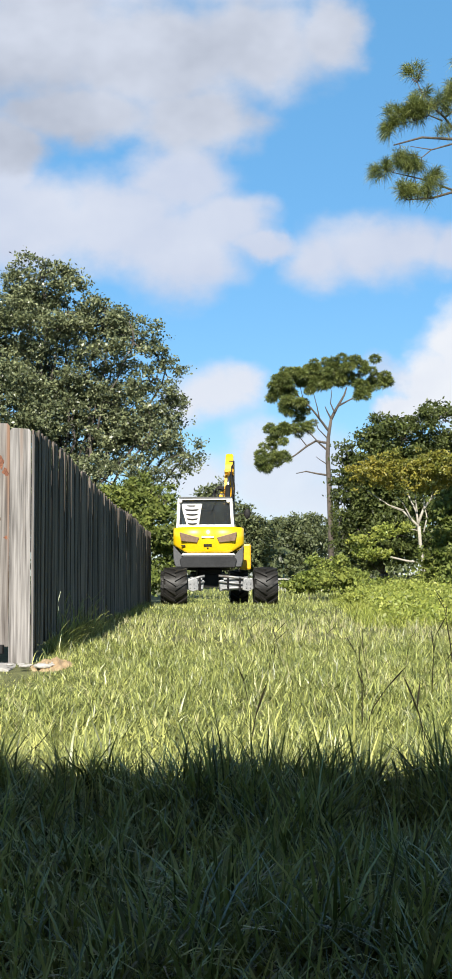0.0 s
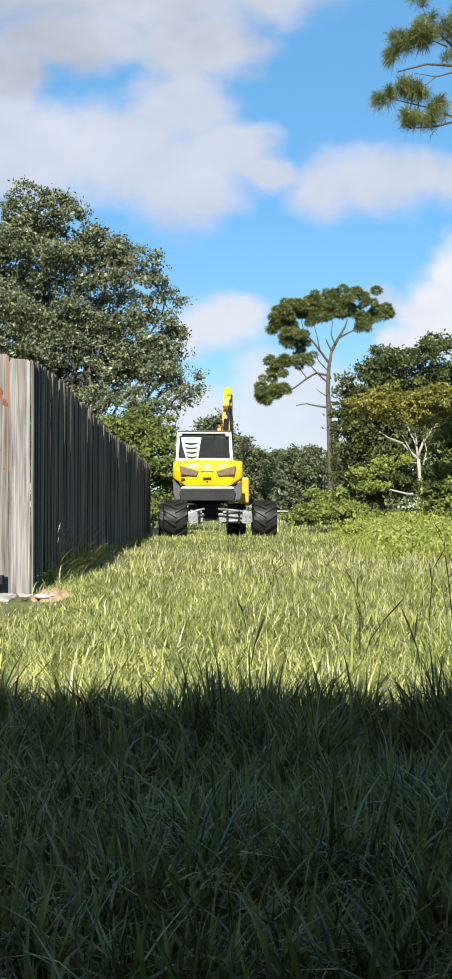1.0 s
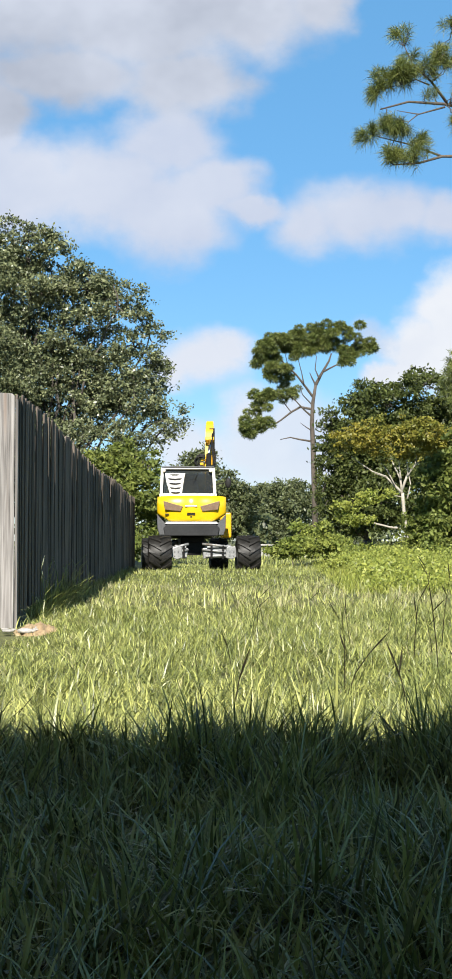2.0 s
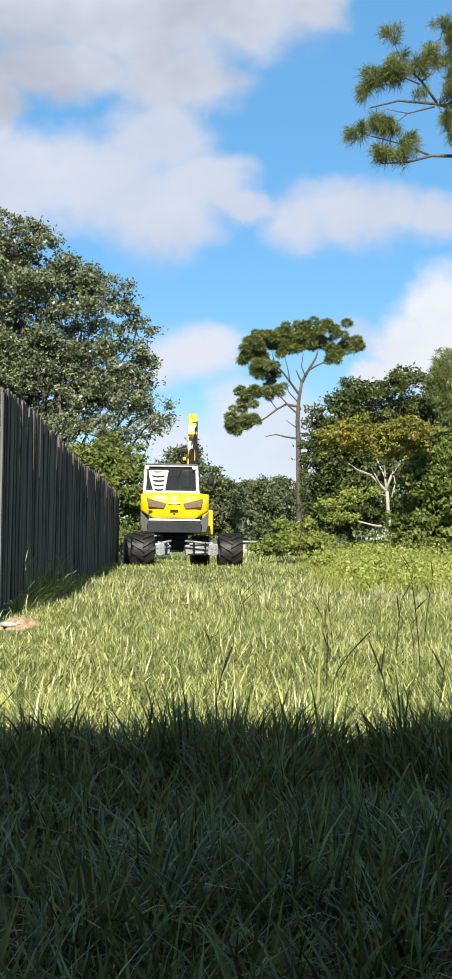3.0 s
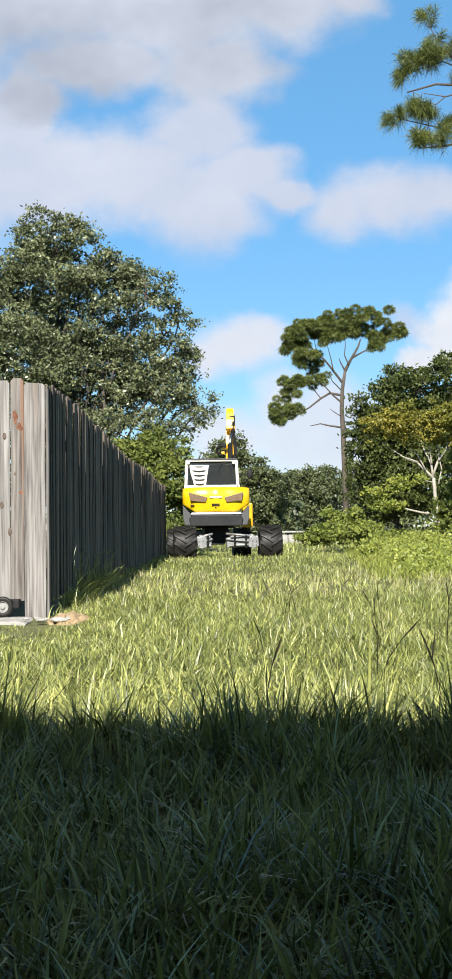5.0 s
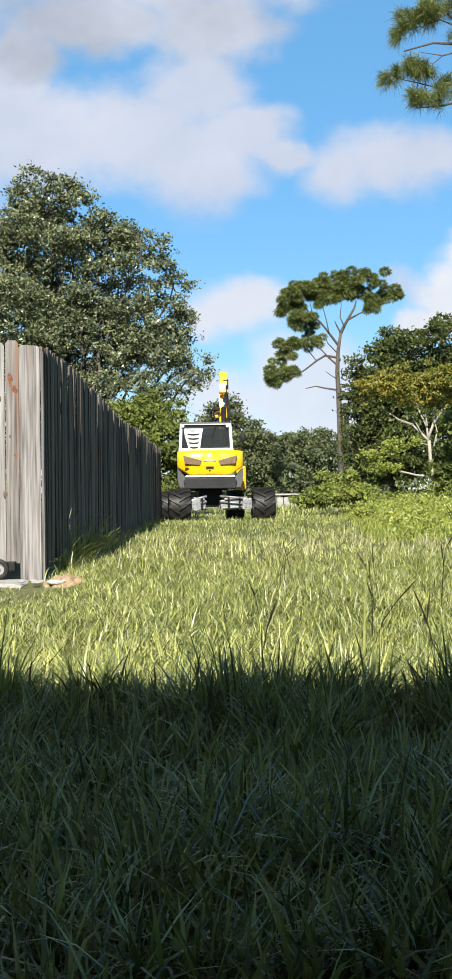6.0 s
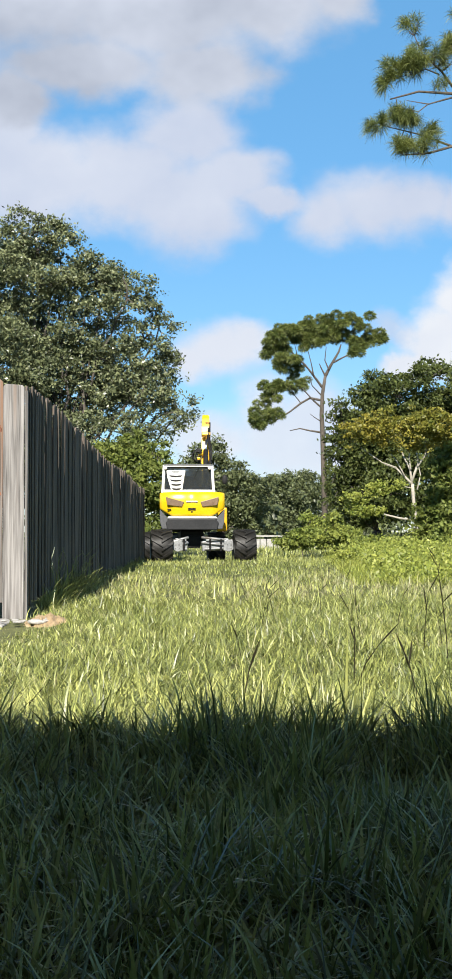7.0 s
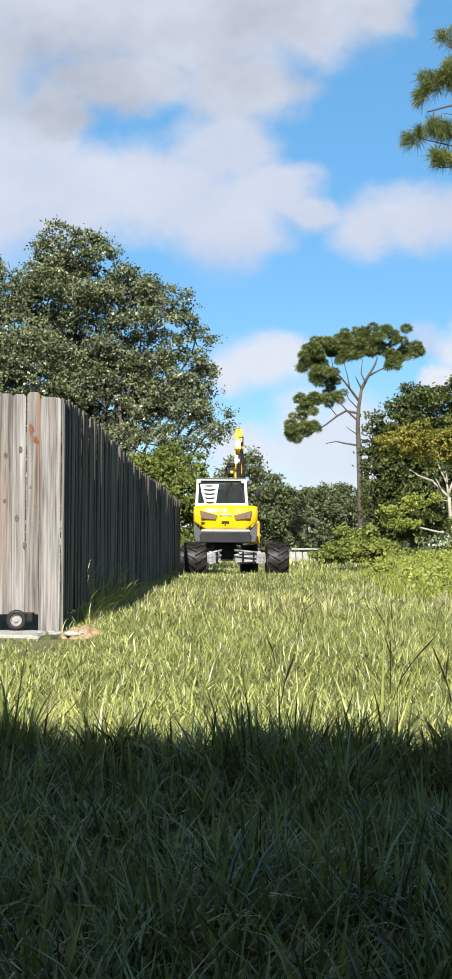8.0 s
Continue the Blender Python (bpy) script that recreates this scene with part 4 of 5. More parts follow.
for seed, D, lobes in ((45, 27, [(3.26, 26.87, 0.09, 0.37, 0.26), (3.65, 27.02, 0.04, 0.29, 0.21), (2.99, 27.03, 0.00, 0.24, 0.16)]), (46, 30, [(4.64, 30.05, 0.21, 0.44, 0.26), (5.16, 30.00, 0.11, 0.38, 0.29), (5.67, 29.99, 0.07, 0.38, 0.32)])):
    cx = sum(b[0] for b in lobes) / len(lobes)
    leafy_tree("weedy_shrub", (cx, D, 0), lobes, 5000, 0.055, M_WEED, M_DRY, "bright yellow-green weed clump in the lawn", 0.015, 0.12, seed, "weeds")


def build_golden_tree():
    rng = np.random.default_rng(51)
    base = (8.35, 48.00, -0.16)
    t = thing("golden_tree", base, "golden-leaved tree with a pale forked trunk", "tree")
    bx, by, bz = base
    bm = bmesh.new()
    p = lambda q: (q[0] - bx, q[1] - by, q[2] - bz)
    limb(bm, rng, (-0.04, 0, -0.2), p((8.04, 48.0, 2.52)), 0.10, 0.062, 0.03)
    main_forks = (
        (((8.02, 48.0, 2.52), (7.75, 48.0, 2.82), (7.47, 48.0, 3.12), (7.05, 48.0, 3.28)), 0.055),
        (((8.02, 48.0, 2.52), (7.98, 48.0, 3.06), (7.76, 48.0, 3.56), (7.67, 48.0, 3.83)), 0.05),
        (((8.02, 48.0, 2.62), (8.24, 48.0, 3.17), (8.49, 48.0, 3.5), (8.74, 48.0, 3.72)), 0.055),
        (((7.98, 48.0, 3.06), (7.94, 48.0, 3.5), (7.97, 48.0, 4.05)), 0.035),
        (((7.75, 48.0, 2.82), (7.47, 48.0, 3.39), (7.27, 48.0, 3.66)), 0.03))
    twigs = (
        (((8.24, 48.0, 3.17), (8.27, 48.0, 3.5), (8.14, 48.0, 4.05)), 0.03),
        (((8.49, 48.0, 3.5), (8.6, 48.0, 3.83), (8.58, 48.0, 4.16)), 0.025),
        (((8.22, 48.0, 2.3), (8.37, 48.0, 2.85), (8.33, 48.0, 3.17)), 0.03),
        (((7.47, 48.0, 3.12), (6.92, 48.0, 3.33), (6.37, 48.0, 3.72), (6.15, 48.0, 3.91)), 0.03),
        (((8.07, 48.0, 2.35), (7.8, 48.0, 2.41), (7.63, 48.0, 2.38)), 0.02))
    for pts, r in main_forks + twigs:
        pts = [Vector(p(q)) + Vector((0, 0.12 * i, 0)) for i, q in enumerate(pts)]
        tube(bm, pts, [r * (1 - 0.55 * i / (len(pts) - 1)) for i in range(len(pts))], 7)
    limb(bm, rng, p((8.24, 48.0, 1.11)), p((6.21, 47.6, 1.54)), 0.05, 0.022, 0.10)
    part("trunk", bm, M_WHITEBARK, t, "pale smooth forked trunk", True)
    v, f = crown(rng, [(x - bx, y - by, z - bz, a, b) for x, y, z, a, b in [(6.32, 47.79, 4.49, 1.03, 0.47), (7.48, 47.81, 4.91, 1.26, 0.47), (8.77, 47.66, 4.77, 1.08, 0.51), (5.70, 48.26, 4.06, 0.61, 0.33), (9.83, 47.89, 4.37, 1.08, 0.61), (6.88, 47.88, 3.90, 0.70, 0.28), (8.65, 48.32, 4.02, 0.94, 0.42), (7.71, 47.60, 4.37, 1.17, 0.51)]], 17000, 0.11, 0.15)
    raw("crown", v, f, M_GOLD, t)
    v, f = crown(rng, [(x - bx, y - by, z - bz, a, b) for x, y, z, a, b in [(5.69, 46.71, 1.92, 0.60, 0.27), (6.61, 47.34, 2.29, 0.69, 0.25), (6.07, 46.88, 1.46, 0.78, 0.21), (7.18, 47.05, 2.45, 0.50, 0.21)]], 5500, 0.11, 0.13)
    raw("lower_crown", v, f, M_WEED, t)


build_golden_tree()


# ---- pines ----
def needles(rng, p, d, length, width, droop=0.12):
    """One thin needle from each point p along d."""
    n = len(p)
    d = d / np.linalg.norm(d, axis=1)[:, None]
    w = np.cross(d, rng.normal(size=(n, 3)))
    w /= np.linalg.norm(w, axis=1)[:, None]
    ln = (length * rng.uniform(0.6, 1.1, n))[:, None]
    tip = p + d * ln - np.array([0, 0, 1.0]) * ln * droop
    mid = p + d * ln * 0.5
    v = np.stack([p, mid + w * width / 2, tip, mid - w * width / 2], 1).reshape(-1, 3)
    return v, np.arange(4 * n).reshape(-1, 4)


def brushes(rng, c, axis, per, length, width, spread):
    """Brush-like shoots of long needles: each shoot has its own axis."""
    a = np.repeat(axis, per, axis=0)
    a = a / np.linalg.norm(a, axis=1)[:, None]
    n = len(a)
    p = np.repeat(c, per, axis=0) + a * rng.uniform(-0.12, 0.06, (n, 1))
    return needles(rng, p, a + rng.normal(size=(n, 3)) * spread, length, width, 0.3)


def in_lobes(rng, lobes, n, deep=0.8):
    B = np.array(lobes, dtype=float)
    a = B[:, 3] * B[:, 4]
    k = rng.choice(len(B), n, p=a / a.sum())
    d = rng.normal(size=(n, 3))
    d /= np.linalg.norm(d, axis=1)[:, None]
    d *= rng.uniform(0.2, 1.0, (n, 1)) ** 0.5
    return B[k, :3] + d * np.stack([B[k, 3], B[k, 3] * deep, B[k, 4]], 1)


def build_far_pine():
    rng = np.random.default_rng(61)
    base = (6.95, 70.00, 0.0)
    t = thing("pine_tree", base, "tall flat-topped pine with a bare trunk", "tree")
    off = Vector(base)
    bm = bmesh.new()
    way = [Vector(q) - off for q in ((6.92, 70.0, 1.42), (6.89, 70.0, 3.33), (6.81, 70.0, 5.88), (6.75, 70.0, 7.16), (6.8, 70.0, 8.28), (6.96, 70.0, 9.27))]
    way[0].z = -0.2
    tube(bm, way, [0.185, 0.165, 0.14, 0.12, 0.10, 0.08], 9)
    high_boughs = (
        (((6.96, 70.0, 9.27), (7.27, 70.0, 9.85), (7.67, 70.0, 10.56), (7.83, 70.0, 11.01)), 0.1),
        (((7.41, 70.0, 10.01), (7.94, 70.0, 10.32), (8.47, 70.0, 10.53), (9.31, 70.0, 10.94)), 0.055),
        (((6.96, 70.0, 9.27), (6.77, 70.0, 9.72), (6.61, 70.0, 9.91)), 0.055),
        (((6.8, 70.0, 8.63), (6.3, 70.0, 9.37), (5.84, 70.0, 9.84), (4.98, 70.0, 10.7), (4.18, 70.0, 11.15)), 0.075),
        (((6.3, 70.0, 9.37), (6.22, 70.0, 9.96), (5.97, 70.0, 10.68)), 0.04),
        (((7.15, 70.0, 9.63), (6.96, 70.0, 10.17), (6.99, 70.0, 10.85)), 0.045))
    low_boughs = (
        (((5.84, 70.0, 9.84), (5.46, 70.0, 10.35), (5.22, 70.0, 11.15)), 0.035),
        (((6.77, 70.0, 7.93), (6.13, 70.0, 8.08), (5.62, 70.0, 7.76), (4.98, 70.0, 7.28), (3.94, 70.0, 6.67), (3.22, 70.0, 6.5)), 0.075),
        (((6.77, 70.0, 7.51), (6.34, 70.0, 7.93), (5.86, 70.0, 8.35), (5.46, 70.0, 8.75)), 0.06),
        (((5.62, 70.0, 7.76), (5.26, 70.0, 8.27), (4.98, 70.0, 8.75)), 0.035),
        (((6.7, 70.0, 6.17), (6.09, 70.0, 6.29), (5.54, 70.0, 6.36), (5.01, 70.0, 6.26)), 0.06),
        (((6.73, 70.0, 6.76), (6.41, 70.0, 7.0), (6.09, 70.0, 7.16)), 0.035),
        (((6.74, 70.0, 8.2), (6.26, 70.0, 8.76), (6.06, 70.0, 9.24)), 0.04))
    for pts, r in high_boughs + low_boughs:
        pts = [Vector(q) - off + Vector((0, 0.3 * math.sin(i * 2.1), 0)) * min(i, 1) for i, q in enumerate(pts)]
        tube(bm, pts, [r * (1 - 0.65 * i / (len(pts) - 1)) for i in range(len(pts))], 7)
    lobes = [(6.42, 69.71, 11.16, 0.54, 0.32), (7.7, 69.96, 11.41, 0.54, 0.35), (5.7, 69.79, 10.92, 0.41, 0.35), (4.5, 69.72, 10.27, 0.35, 0.35), (3.86, 70.27, 10.58, 0.32, 0.29), (8.82, 69.74, 10.54, 0.48, 0.22), (5.06, 70.3, 9.63, 0.41, 0.25), (4.18, 69.99, 8.74, 0.57, 0.32), (5.86, 70.29, 8.91, 0.38, 0.32), (3.38, 69.91, 7.14, 0.32, 0.35)] + [(4.22, 69.85, 11.45, 0.89, 0.61), (3.88, 69.94, 10.86, 0.48, 0.41), (5.26, 69.85, 11.73, 0.89, 0.55), (6.63, 70.11, 11.88, 1.16, 0.89), (8.02, 70.03, 12.09, 1.16, 0.82), (8.98, 69.69, 12.16, 0.61, 0.55), (7.32, 70.20, 11.53, 0.95, 0.55), (9.39, 70.37, 11.40, 0.89, 0.51), (8.84, 69.89, 11.05, 0.55, 0.41), (9.88, 70.21, 11.47, 0.51, 0.41), (4.90, 69.95, 10.00, 0.82, 0.55), (4.38, 70.29, 8.62, 0.95, 0.55), (5.42, 70.26, 8.90, 0.68, 0.48), (5.25, 70.21, 9.66, 0.48, 0.55), (3.52, 69.72, 7.07, 0.61, 0.61), (3.87, 70.14, 7.86, 0.75, 0.34), (3.35, 69.83, 6.72, 0.41, 0.41), (4.14, 69.89, 7.17, 0.61, 0.34), (5.94, 70.03, 11.32, 0.68, 0.48), (4.49, 70.07, 10.62, 0.41, 0.48)]
    part("trunk", bm, M_PINEBARK, t, "bare grey-brown trunk and boughs", True)
    # needles stand out from round puffs, so that each puff has a lit top and a dark hollow beside it
    puffs = in_lobes(rng, [(x - base[0], y - base[1], z, a * 1.0, b * 0.92) for x, y, z, a, b in lobes], 230)
    size = rng.uniform(0.18, 0.36, 230)
    own = rng.choice(230, 104000, p=size ** 2 / (size ** 2).sum())
    d = rng.normal(size=(104000, 3)) + np.array([0, 0, 0.25])
    d /= np.linalg.norm(d, axis=1)[:, None]
    v, f = needles(rng, puffs[own] + d * size[own][:, None] * np.array([1.1, 1.1, 0.7]) * rng.uniform(0.3, 0.8, (104000, 1)), d + rng.normal(size=(104000, 3)) * 0.3, 0.21, 0.029)
    raw("crown", v, f, M_NEEDLE, t)
    h = rng.uniform(2.2, 5.2, 1500)
    a = rng.uniform(0, 2 * np.pi, 1500)
    r = 0.1 + 0.2 * rng.random(1500) * np.clip(1.3 - np.abs(h - 3.6) / 2.6, 0.25, 1)
    v, f = leaves(rng, np.stack([0.2 - 0.02 * h + r * np.cos(a), r * np.sin(a), h + 0.2], 1), 0.16)
    tagged(raw("ivy", v, f, M_OAKFAR, t), "dark ivy climbing the trunk")


def build_near_pine():
    rng = np.random.default_rng(62)
    base = (10.8, 26.5, 0.0)
    t = thing("pine_tree", base, "pine with long-needled boughs reaching over the lawn", "tree")
    off = Vector(base)
    bm = bmesh.new()
    tube(bm, [(0, 0, -0.2), (-0.1, 0, 4), (0.05, 0, 8), (0, 0.1, 11), (-0.2, 0, 14)], [0.30, 0.27, 0.23, 0.17, 0.06], 10)
    q = lambda *pts: [Vector(p) - off for p in pts]
    joints = []
    for pts, r in ((q((10.8, 26.4, 8.6), (5.62, 25.50, 9.46), (5.11, 25.20, 9.45), (4.35, 25.00, 9.42), (3.78, 25.00, 9.26)), 0.05),
                   (q((5.16, 25.20, 9.47), (4.83, 25.10, 9.86), (4.43, 25.00, 10.18), (4.27, 25.00, 10.54)), 0.03),
                   (q((10.8, 26.4, 7.6), (5.60, 25.40, 8.46), (5.05, 25.20, 8.39), (4.55, 25.00, 8.19), (4.03, 25.00, 8.15)), 0.045),
                   (q((5.05, 25.20, 8.39), (4.36, 25.10, 8.60), (3.62, 25.00, 8.74)), 0.025), (q((5.11, 25.20, 9.39), (4.55, 25.00, 9.17), (4.11, 25.00, 9.24)), 0.022),
                   (q((4.55, 25.00, 9.18), (4.34, 25.00, 9.01), (4.14, 25.00, 9.08)), 0.014), (q((10.8, 26.4, 10.2), (5.70, 25.50, 10.60), (5.27, 25.20, 10.95)), 0.04),
                   (q((5.64, 25.50, 8.59), (5.46, 25.40, 8.71), (5.41, 25.30, 8.94)), 0.016), (q((4.78, 25.10, 9.80), (4.50, 25.00, 9.87), (4.19, 25.00, 9.76), (3.73, 25.00, 9.65)), 0.018)):
        tube(bm, pts, [r * (1 - 0.72 * i / (len(pts) - 1)) for i in range(len(pts))], 8)
        for a, b in zip(pts[1:], pts[2:]):
            joints += [tuple(a.lerp(b, k / 5)) for k in range(6)]
    lobes = [(4.25, 25.00, 10.72, 0.20, 0.13), (5.22, 25.00, 10.92, 0.18, 0.17), (3.88, 25.00, 9.83, 0.25, 0.17), (3.65, 25.00, 9.57, 0.11, 0.13), (4.27, 25.00, 9.94, 0.30, 0.18), (4.76, 25.00, 10.08, 0.25, 0.17), (5.07, 25.00, 10.34, 0.30, 0.23), (5.43, 25.00, 9.83, 0.20, 0.30), (3.55, 25.00, 8.74, 0.17, 0.18), (3.96, 25.00, 9.00, 0.21, 0.13), (4.19, 25.00, 8.88, 0.20, 0.13), (4.27, 25.00, 8.34, 0.40, 0.13), (4.55, 25.00, 8.57, 0.20, 0.14), (5.30, 25.00, 9.05, 0.17, 0.17), (5.51, 25.00, 10.66, 0.25, 0.40), (5.50, 25.00, 8.74, 0.12, 0.17), (4.35, 25.00, 10.30, 0.15, 0.10), (5.69, 25.00, 10.04, 0.30, 0.60), (4.76, 25.00, 9.61, 0.25, 0.07)]
    c = in_lobes(rng, [(x - base[0], y - base[1], z, a * 1.05, b * 1.0) for x, y, z, a, b in lobes], 400, 0.9)
    # a twig to every shoot from the nearest stretch of bough
    joints = np.array(joints)
    axis = np.zeros_like(c)
    for k, q in enumerate(c):
        near = joints[np.argmin(np.linalg.norm((joints - q) * np.array([1, 1, 0.8]), axis=1))]
        axis[k] = (q - near) / max(0.08, np.linalg.norm(q - near)) + np.array([0, 0, 0.55]) + rng.normal(size=3) * 0.25
        if k % 2 == 0 and np.linalg.norm(q - near) < 1.4:
            limb(bm, rng, near, q, 0.009, 0.005, 0.25, 4)
    part("trunk", bm, M_PINEBARK, t, "grey-brown trunk and bare boughs", True)
    v, f = brushes(rng, c, axis, 95, 0.28, 0.0072, 0.62)
    raw("crown", v, f, M_NEEDLE, t)
    base2 = (12.4, 40.0, 0.0)
    t = thing("pine_tree", base2, "younger pine with dense green boughs", "tree")
    bm = bmesh.new()
    tube(bm, [(0, 0, -0.2), (0.1, 0, 4), (0, 0, 8), (0.1, 0, 11)], [0.2, 0.17, 0.12, 0.03], 9)
    low = [(8.28, 40.00, 5.82, 0.40, 0.56), (8.65, 40.00, 6.31, 0.48, 0.56), (8.89, 40.00, 5.66, 0.56, 0.72), (8.56, 40.00, 5.01, 0.48, 0.40), (9.31, 40.00, 6.15, 0.72, 0.89), (8.36, 40.00, 5.33, 0.24, 0.32)]
    for x, y, z, a, b in low:
        limb(bm, rng, (0, 0, z * 0.85), (x - base2[0], y - base2[1], z), 0.05, 0.015, 0.1)
    part("trunk", bm, M_PINEBARK, t, "", True)
    c = in_lobes(rng, [(x - base2[0], y - base2[1], z, a, b) for x, y, z, a, b in low], 260)
    v, f = brushes(rng, c, rng.normal(size=c.shape) + np.array([0, 0, 0.7]), 70, 0.32, 0.013, 0.6)
    raw("crown", v, f, M_NEEDLE, t)


build_far_pine()
build_near_pine()


# ---- distance: pale low fence and a wood that closes the view ----
def build_distance():
    f = thing("low_fence", (4.9, 66.0, 0), "low pale fence at the end of the lawn", "fence", "far fences")
    me = board_mesh("slat", 0.30, 0.50, 0.03, 0.02, M_CONCRETE)
    for k in range(11):
        ob = new("slat", me)
        ob.parent = f
        ob.matrix_basis = pose(-1.9 + 0.34 * k, 0, -0.15)
    bm = bmesh.new()
    box(bm, (0, 0.04, 0.5), (3.9, 0.05, 0.08), 0.004)
    part("rail", bm, M_CONCRETE, f)
    rng = np.random.default_rng(71)
    lobes = []
    for k in range(70):
        x = -150 + 300 * k / 69 + rng.uniform(-2, 2)
        lobes.append((x, 128 + rng.uniform(-5, 5), rng.uniform(1.0, 3.0), rng.uniform(3.5, 5.5), rng.uniform(2.2, 3.6)))
    for k in range(26):
        lobes.append((-22 + 2.2 * k + rng.uniform(-0.5, 0.5), 92 + rng.uniform(-4, 4), 0.5, rng.uniform(1.6, 2.6), rng.uniform(0.9, 1.5)))
    for k in range(36):
        lobes.append((-2.5 + 0.62 * k + rng.uniform(-0.2, 0.2), 84 + rng.uniform(-1, 1), rng.uniform(0.3, 1.1) + (1.4 * (k % 2) if k < 12 or k > 20 else 0), rng.uniform(0.9, 1.4), rng.uniform(0.8, 1.2)))
    v, fc = crown(rng, lobes, 54000, 0.6, 0.8)
    tagged(raw("far_wood", v, fc, M_FAR), "distant grey-green line of trees", "trees", kind="stuff")


build_distance()


# ---- clouds ----
def cloud(label, lobes, seed, soft, bright, dark, thin=1.0):
    """A far sheet of vapour; lobes (x, z, rx, rz) on the plane 2500 m ahead."""
    L = np.array(lobes)
    cx, cz = L[:, 0].mean(), L[:, 1].mean()
    x0, x1 = (L[:, 0] - L[:, 2] * 1.7).min() - cx, (L[:, 0] + L[:, 2] * 1.7).max() - cx
    z0, z1 = (L[:, 1] - L[:, 3] * 1.7).min() - cz, (L[:, 1] + L[:, 3] * 1.7).max() - cz
    m = bpy.data.materials.new("cloud_vapour")
    m.use_nodes = True
    nt = m.node_tree
    n, l = nt.nodes, nt.links
    n.remove(n["Principled BSDF"])

    def math_node(op, a, b=None, c=None):
        q = n.new("ShaderNodeMath")
        q.operation = op
        for i, s in enumerate((a, b, c)):
            if s is None:
                continue
            if isinstance(s, (int, float)):
                q.inputs[i].default_value = s
            else:
                l.new(s, q.inputs[i])
        return q.outputs[0]

    tc = n.new("ShaderNodeTexCoord").outputs["Object"]

    def noise_at(scale, detail, off):
        mp = n.new("ShaderNodeMapping")
        mp.inputs["Location"].default_value = (off, seed * 3.1, off * 2)
        mp.inputs["Scale"].default_value = (scale, scale, scale * 1.25)
        l.new(tc, mp.inputs["Vector"])
        q = n.new("ShaderNodeTexNoise")
        q.inputs["Detail"].default_value, q.inputs["Roughness"].default_value, q.inputs["Scale"].default_value = detail, 0.55, 1.0
        l.new(mp.outputs[0], q.inputs["Vector"])
        return q.outputs

    warp = n.new("ShaderNodeVectorMath")
    warp.operation = "MULTIPLY_ADD"
    warp.inputs[1].default_value = (90, 0, 70)
    l.new(noise_at(0.010, 5, 1.0)["Color"], warp.inputs[0])
    shift = n.new("ShaderNodeVectorMath")
    shift.inputs[1].default_value = (-45, 0, -35)
    l.new(tc, shift.inputs[0])
    l.new(shift.outputs[0], warp.inputs[2])
    field = None
    for x, z, rx, rz in lobes:
        mp = n.new("ShaderNodeMapping")
        mp.inputs["Scale"].default_value = (1 / rx, 0, 1 / rz)
        mp.inputs["Location"].default_value = (-(x - cx) / rx, 0, -(z - cz) / rz)
        l.new(warp.outputs[0], mp.inputs["Vector"])
        ln = n.new("ShaderNodeVectorMath")
        ln.operation = "LENGTH"
        l.new(mp.outputs[0], ln.inputs[0])
        d = math_node("SUBTRACT", 1.0, ln.outputs["Value"])
        field = d if field is None else math_node("SMOOTH_MAX", field, d, 0.25)
    puff = math_node("MULTIPLY_ADD", noise_at(0.012, 6, 4.0)["Fac"], 0.6, -0.24)
    field = math_node("ADD", field, puff)
    mr = n.new("ShaderNodeMapRange")
    mr.interpolation_type = "SMOOTHSTEP"
    mr.inputs["From Min"].default_value, mr.inputs["From Max"].default_value = -soft * 0.5, soft
    mr.inputs["To Max"].default_value = thin
    l.new(field, mr.inputs["Value"])
    shade = n.new("ShaderNodeMapRange")
    shade.inputs["From Min"].default_value, shade.inputs["From Max"].default_value = 0.32, 0.72
    l.new(noise_at(0.0035, 4, 9.0)["Fac"], shade.inputs["Value"])
    mix = n.new("ShaderNodeMixRGB")
    mix.inputs[1].default_value, mix.inputs[2].default_value = (*dark, 1), (*bright, 1)
    l.new(shade.outputs[0], mix.inputs[0])
    em = n.new("ShaderNodeEmission")
    l.new(mix.outputs[0], em.inputs["Color"])
    tr = n.new("ShaderNodeBsdfTransparent")
    ms = n.new("ShaderNodeMixShader")
    l.new(mr.outputs[0], ms.inputs[0])
    l.new(tr.outputs[0], ms.inputs[1])
    l.new(em.outputs[0], ms.inputs[2])
    l.new(ms.outputs[0], n["Material Output"].inputs["Surface"])
    bm = bmesh.new()
    bmesh.ops.create_grid(bm, x_segments=8, y_segments=8, size=1.0)
    for v in bm.verts:
        u, w = (v.co.x + 1) / 2, (v.co.y + 1) / 2
        v.co = Vector((x0 + (x1 - x0) * u, -2 * (1 - v.co.x ** 2) * (1 - v.co.y ** 2), z0 + (z1 - z0) * w))
    ob = part("cloud", bm, m)
    ob.matrix_basis = pose(cx, 2500 + seed * 8, cz)
    return tagged(ob, label, "cloud", "drifting clouds", kind="structure")


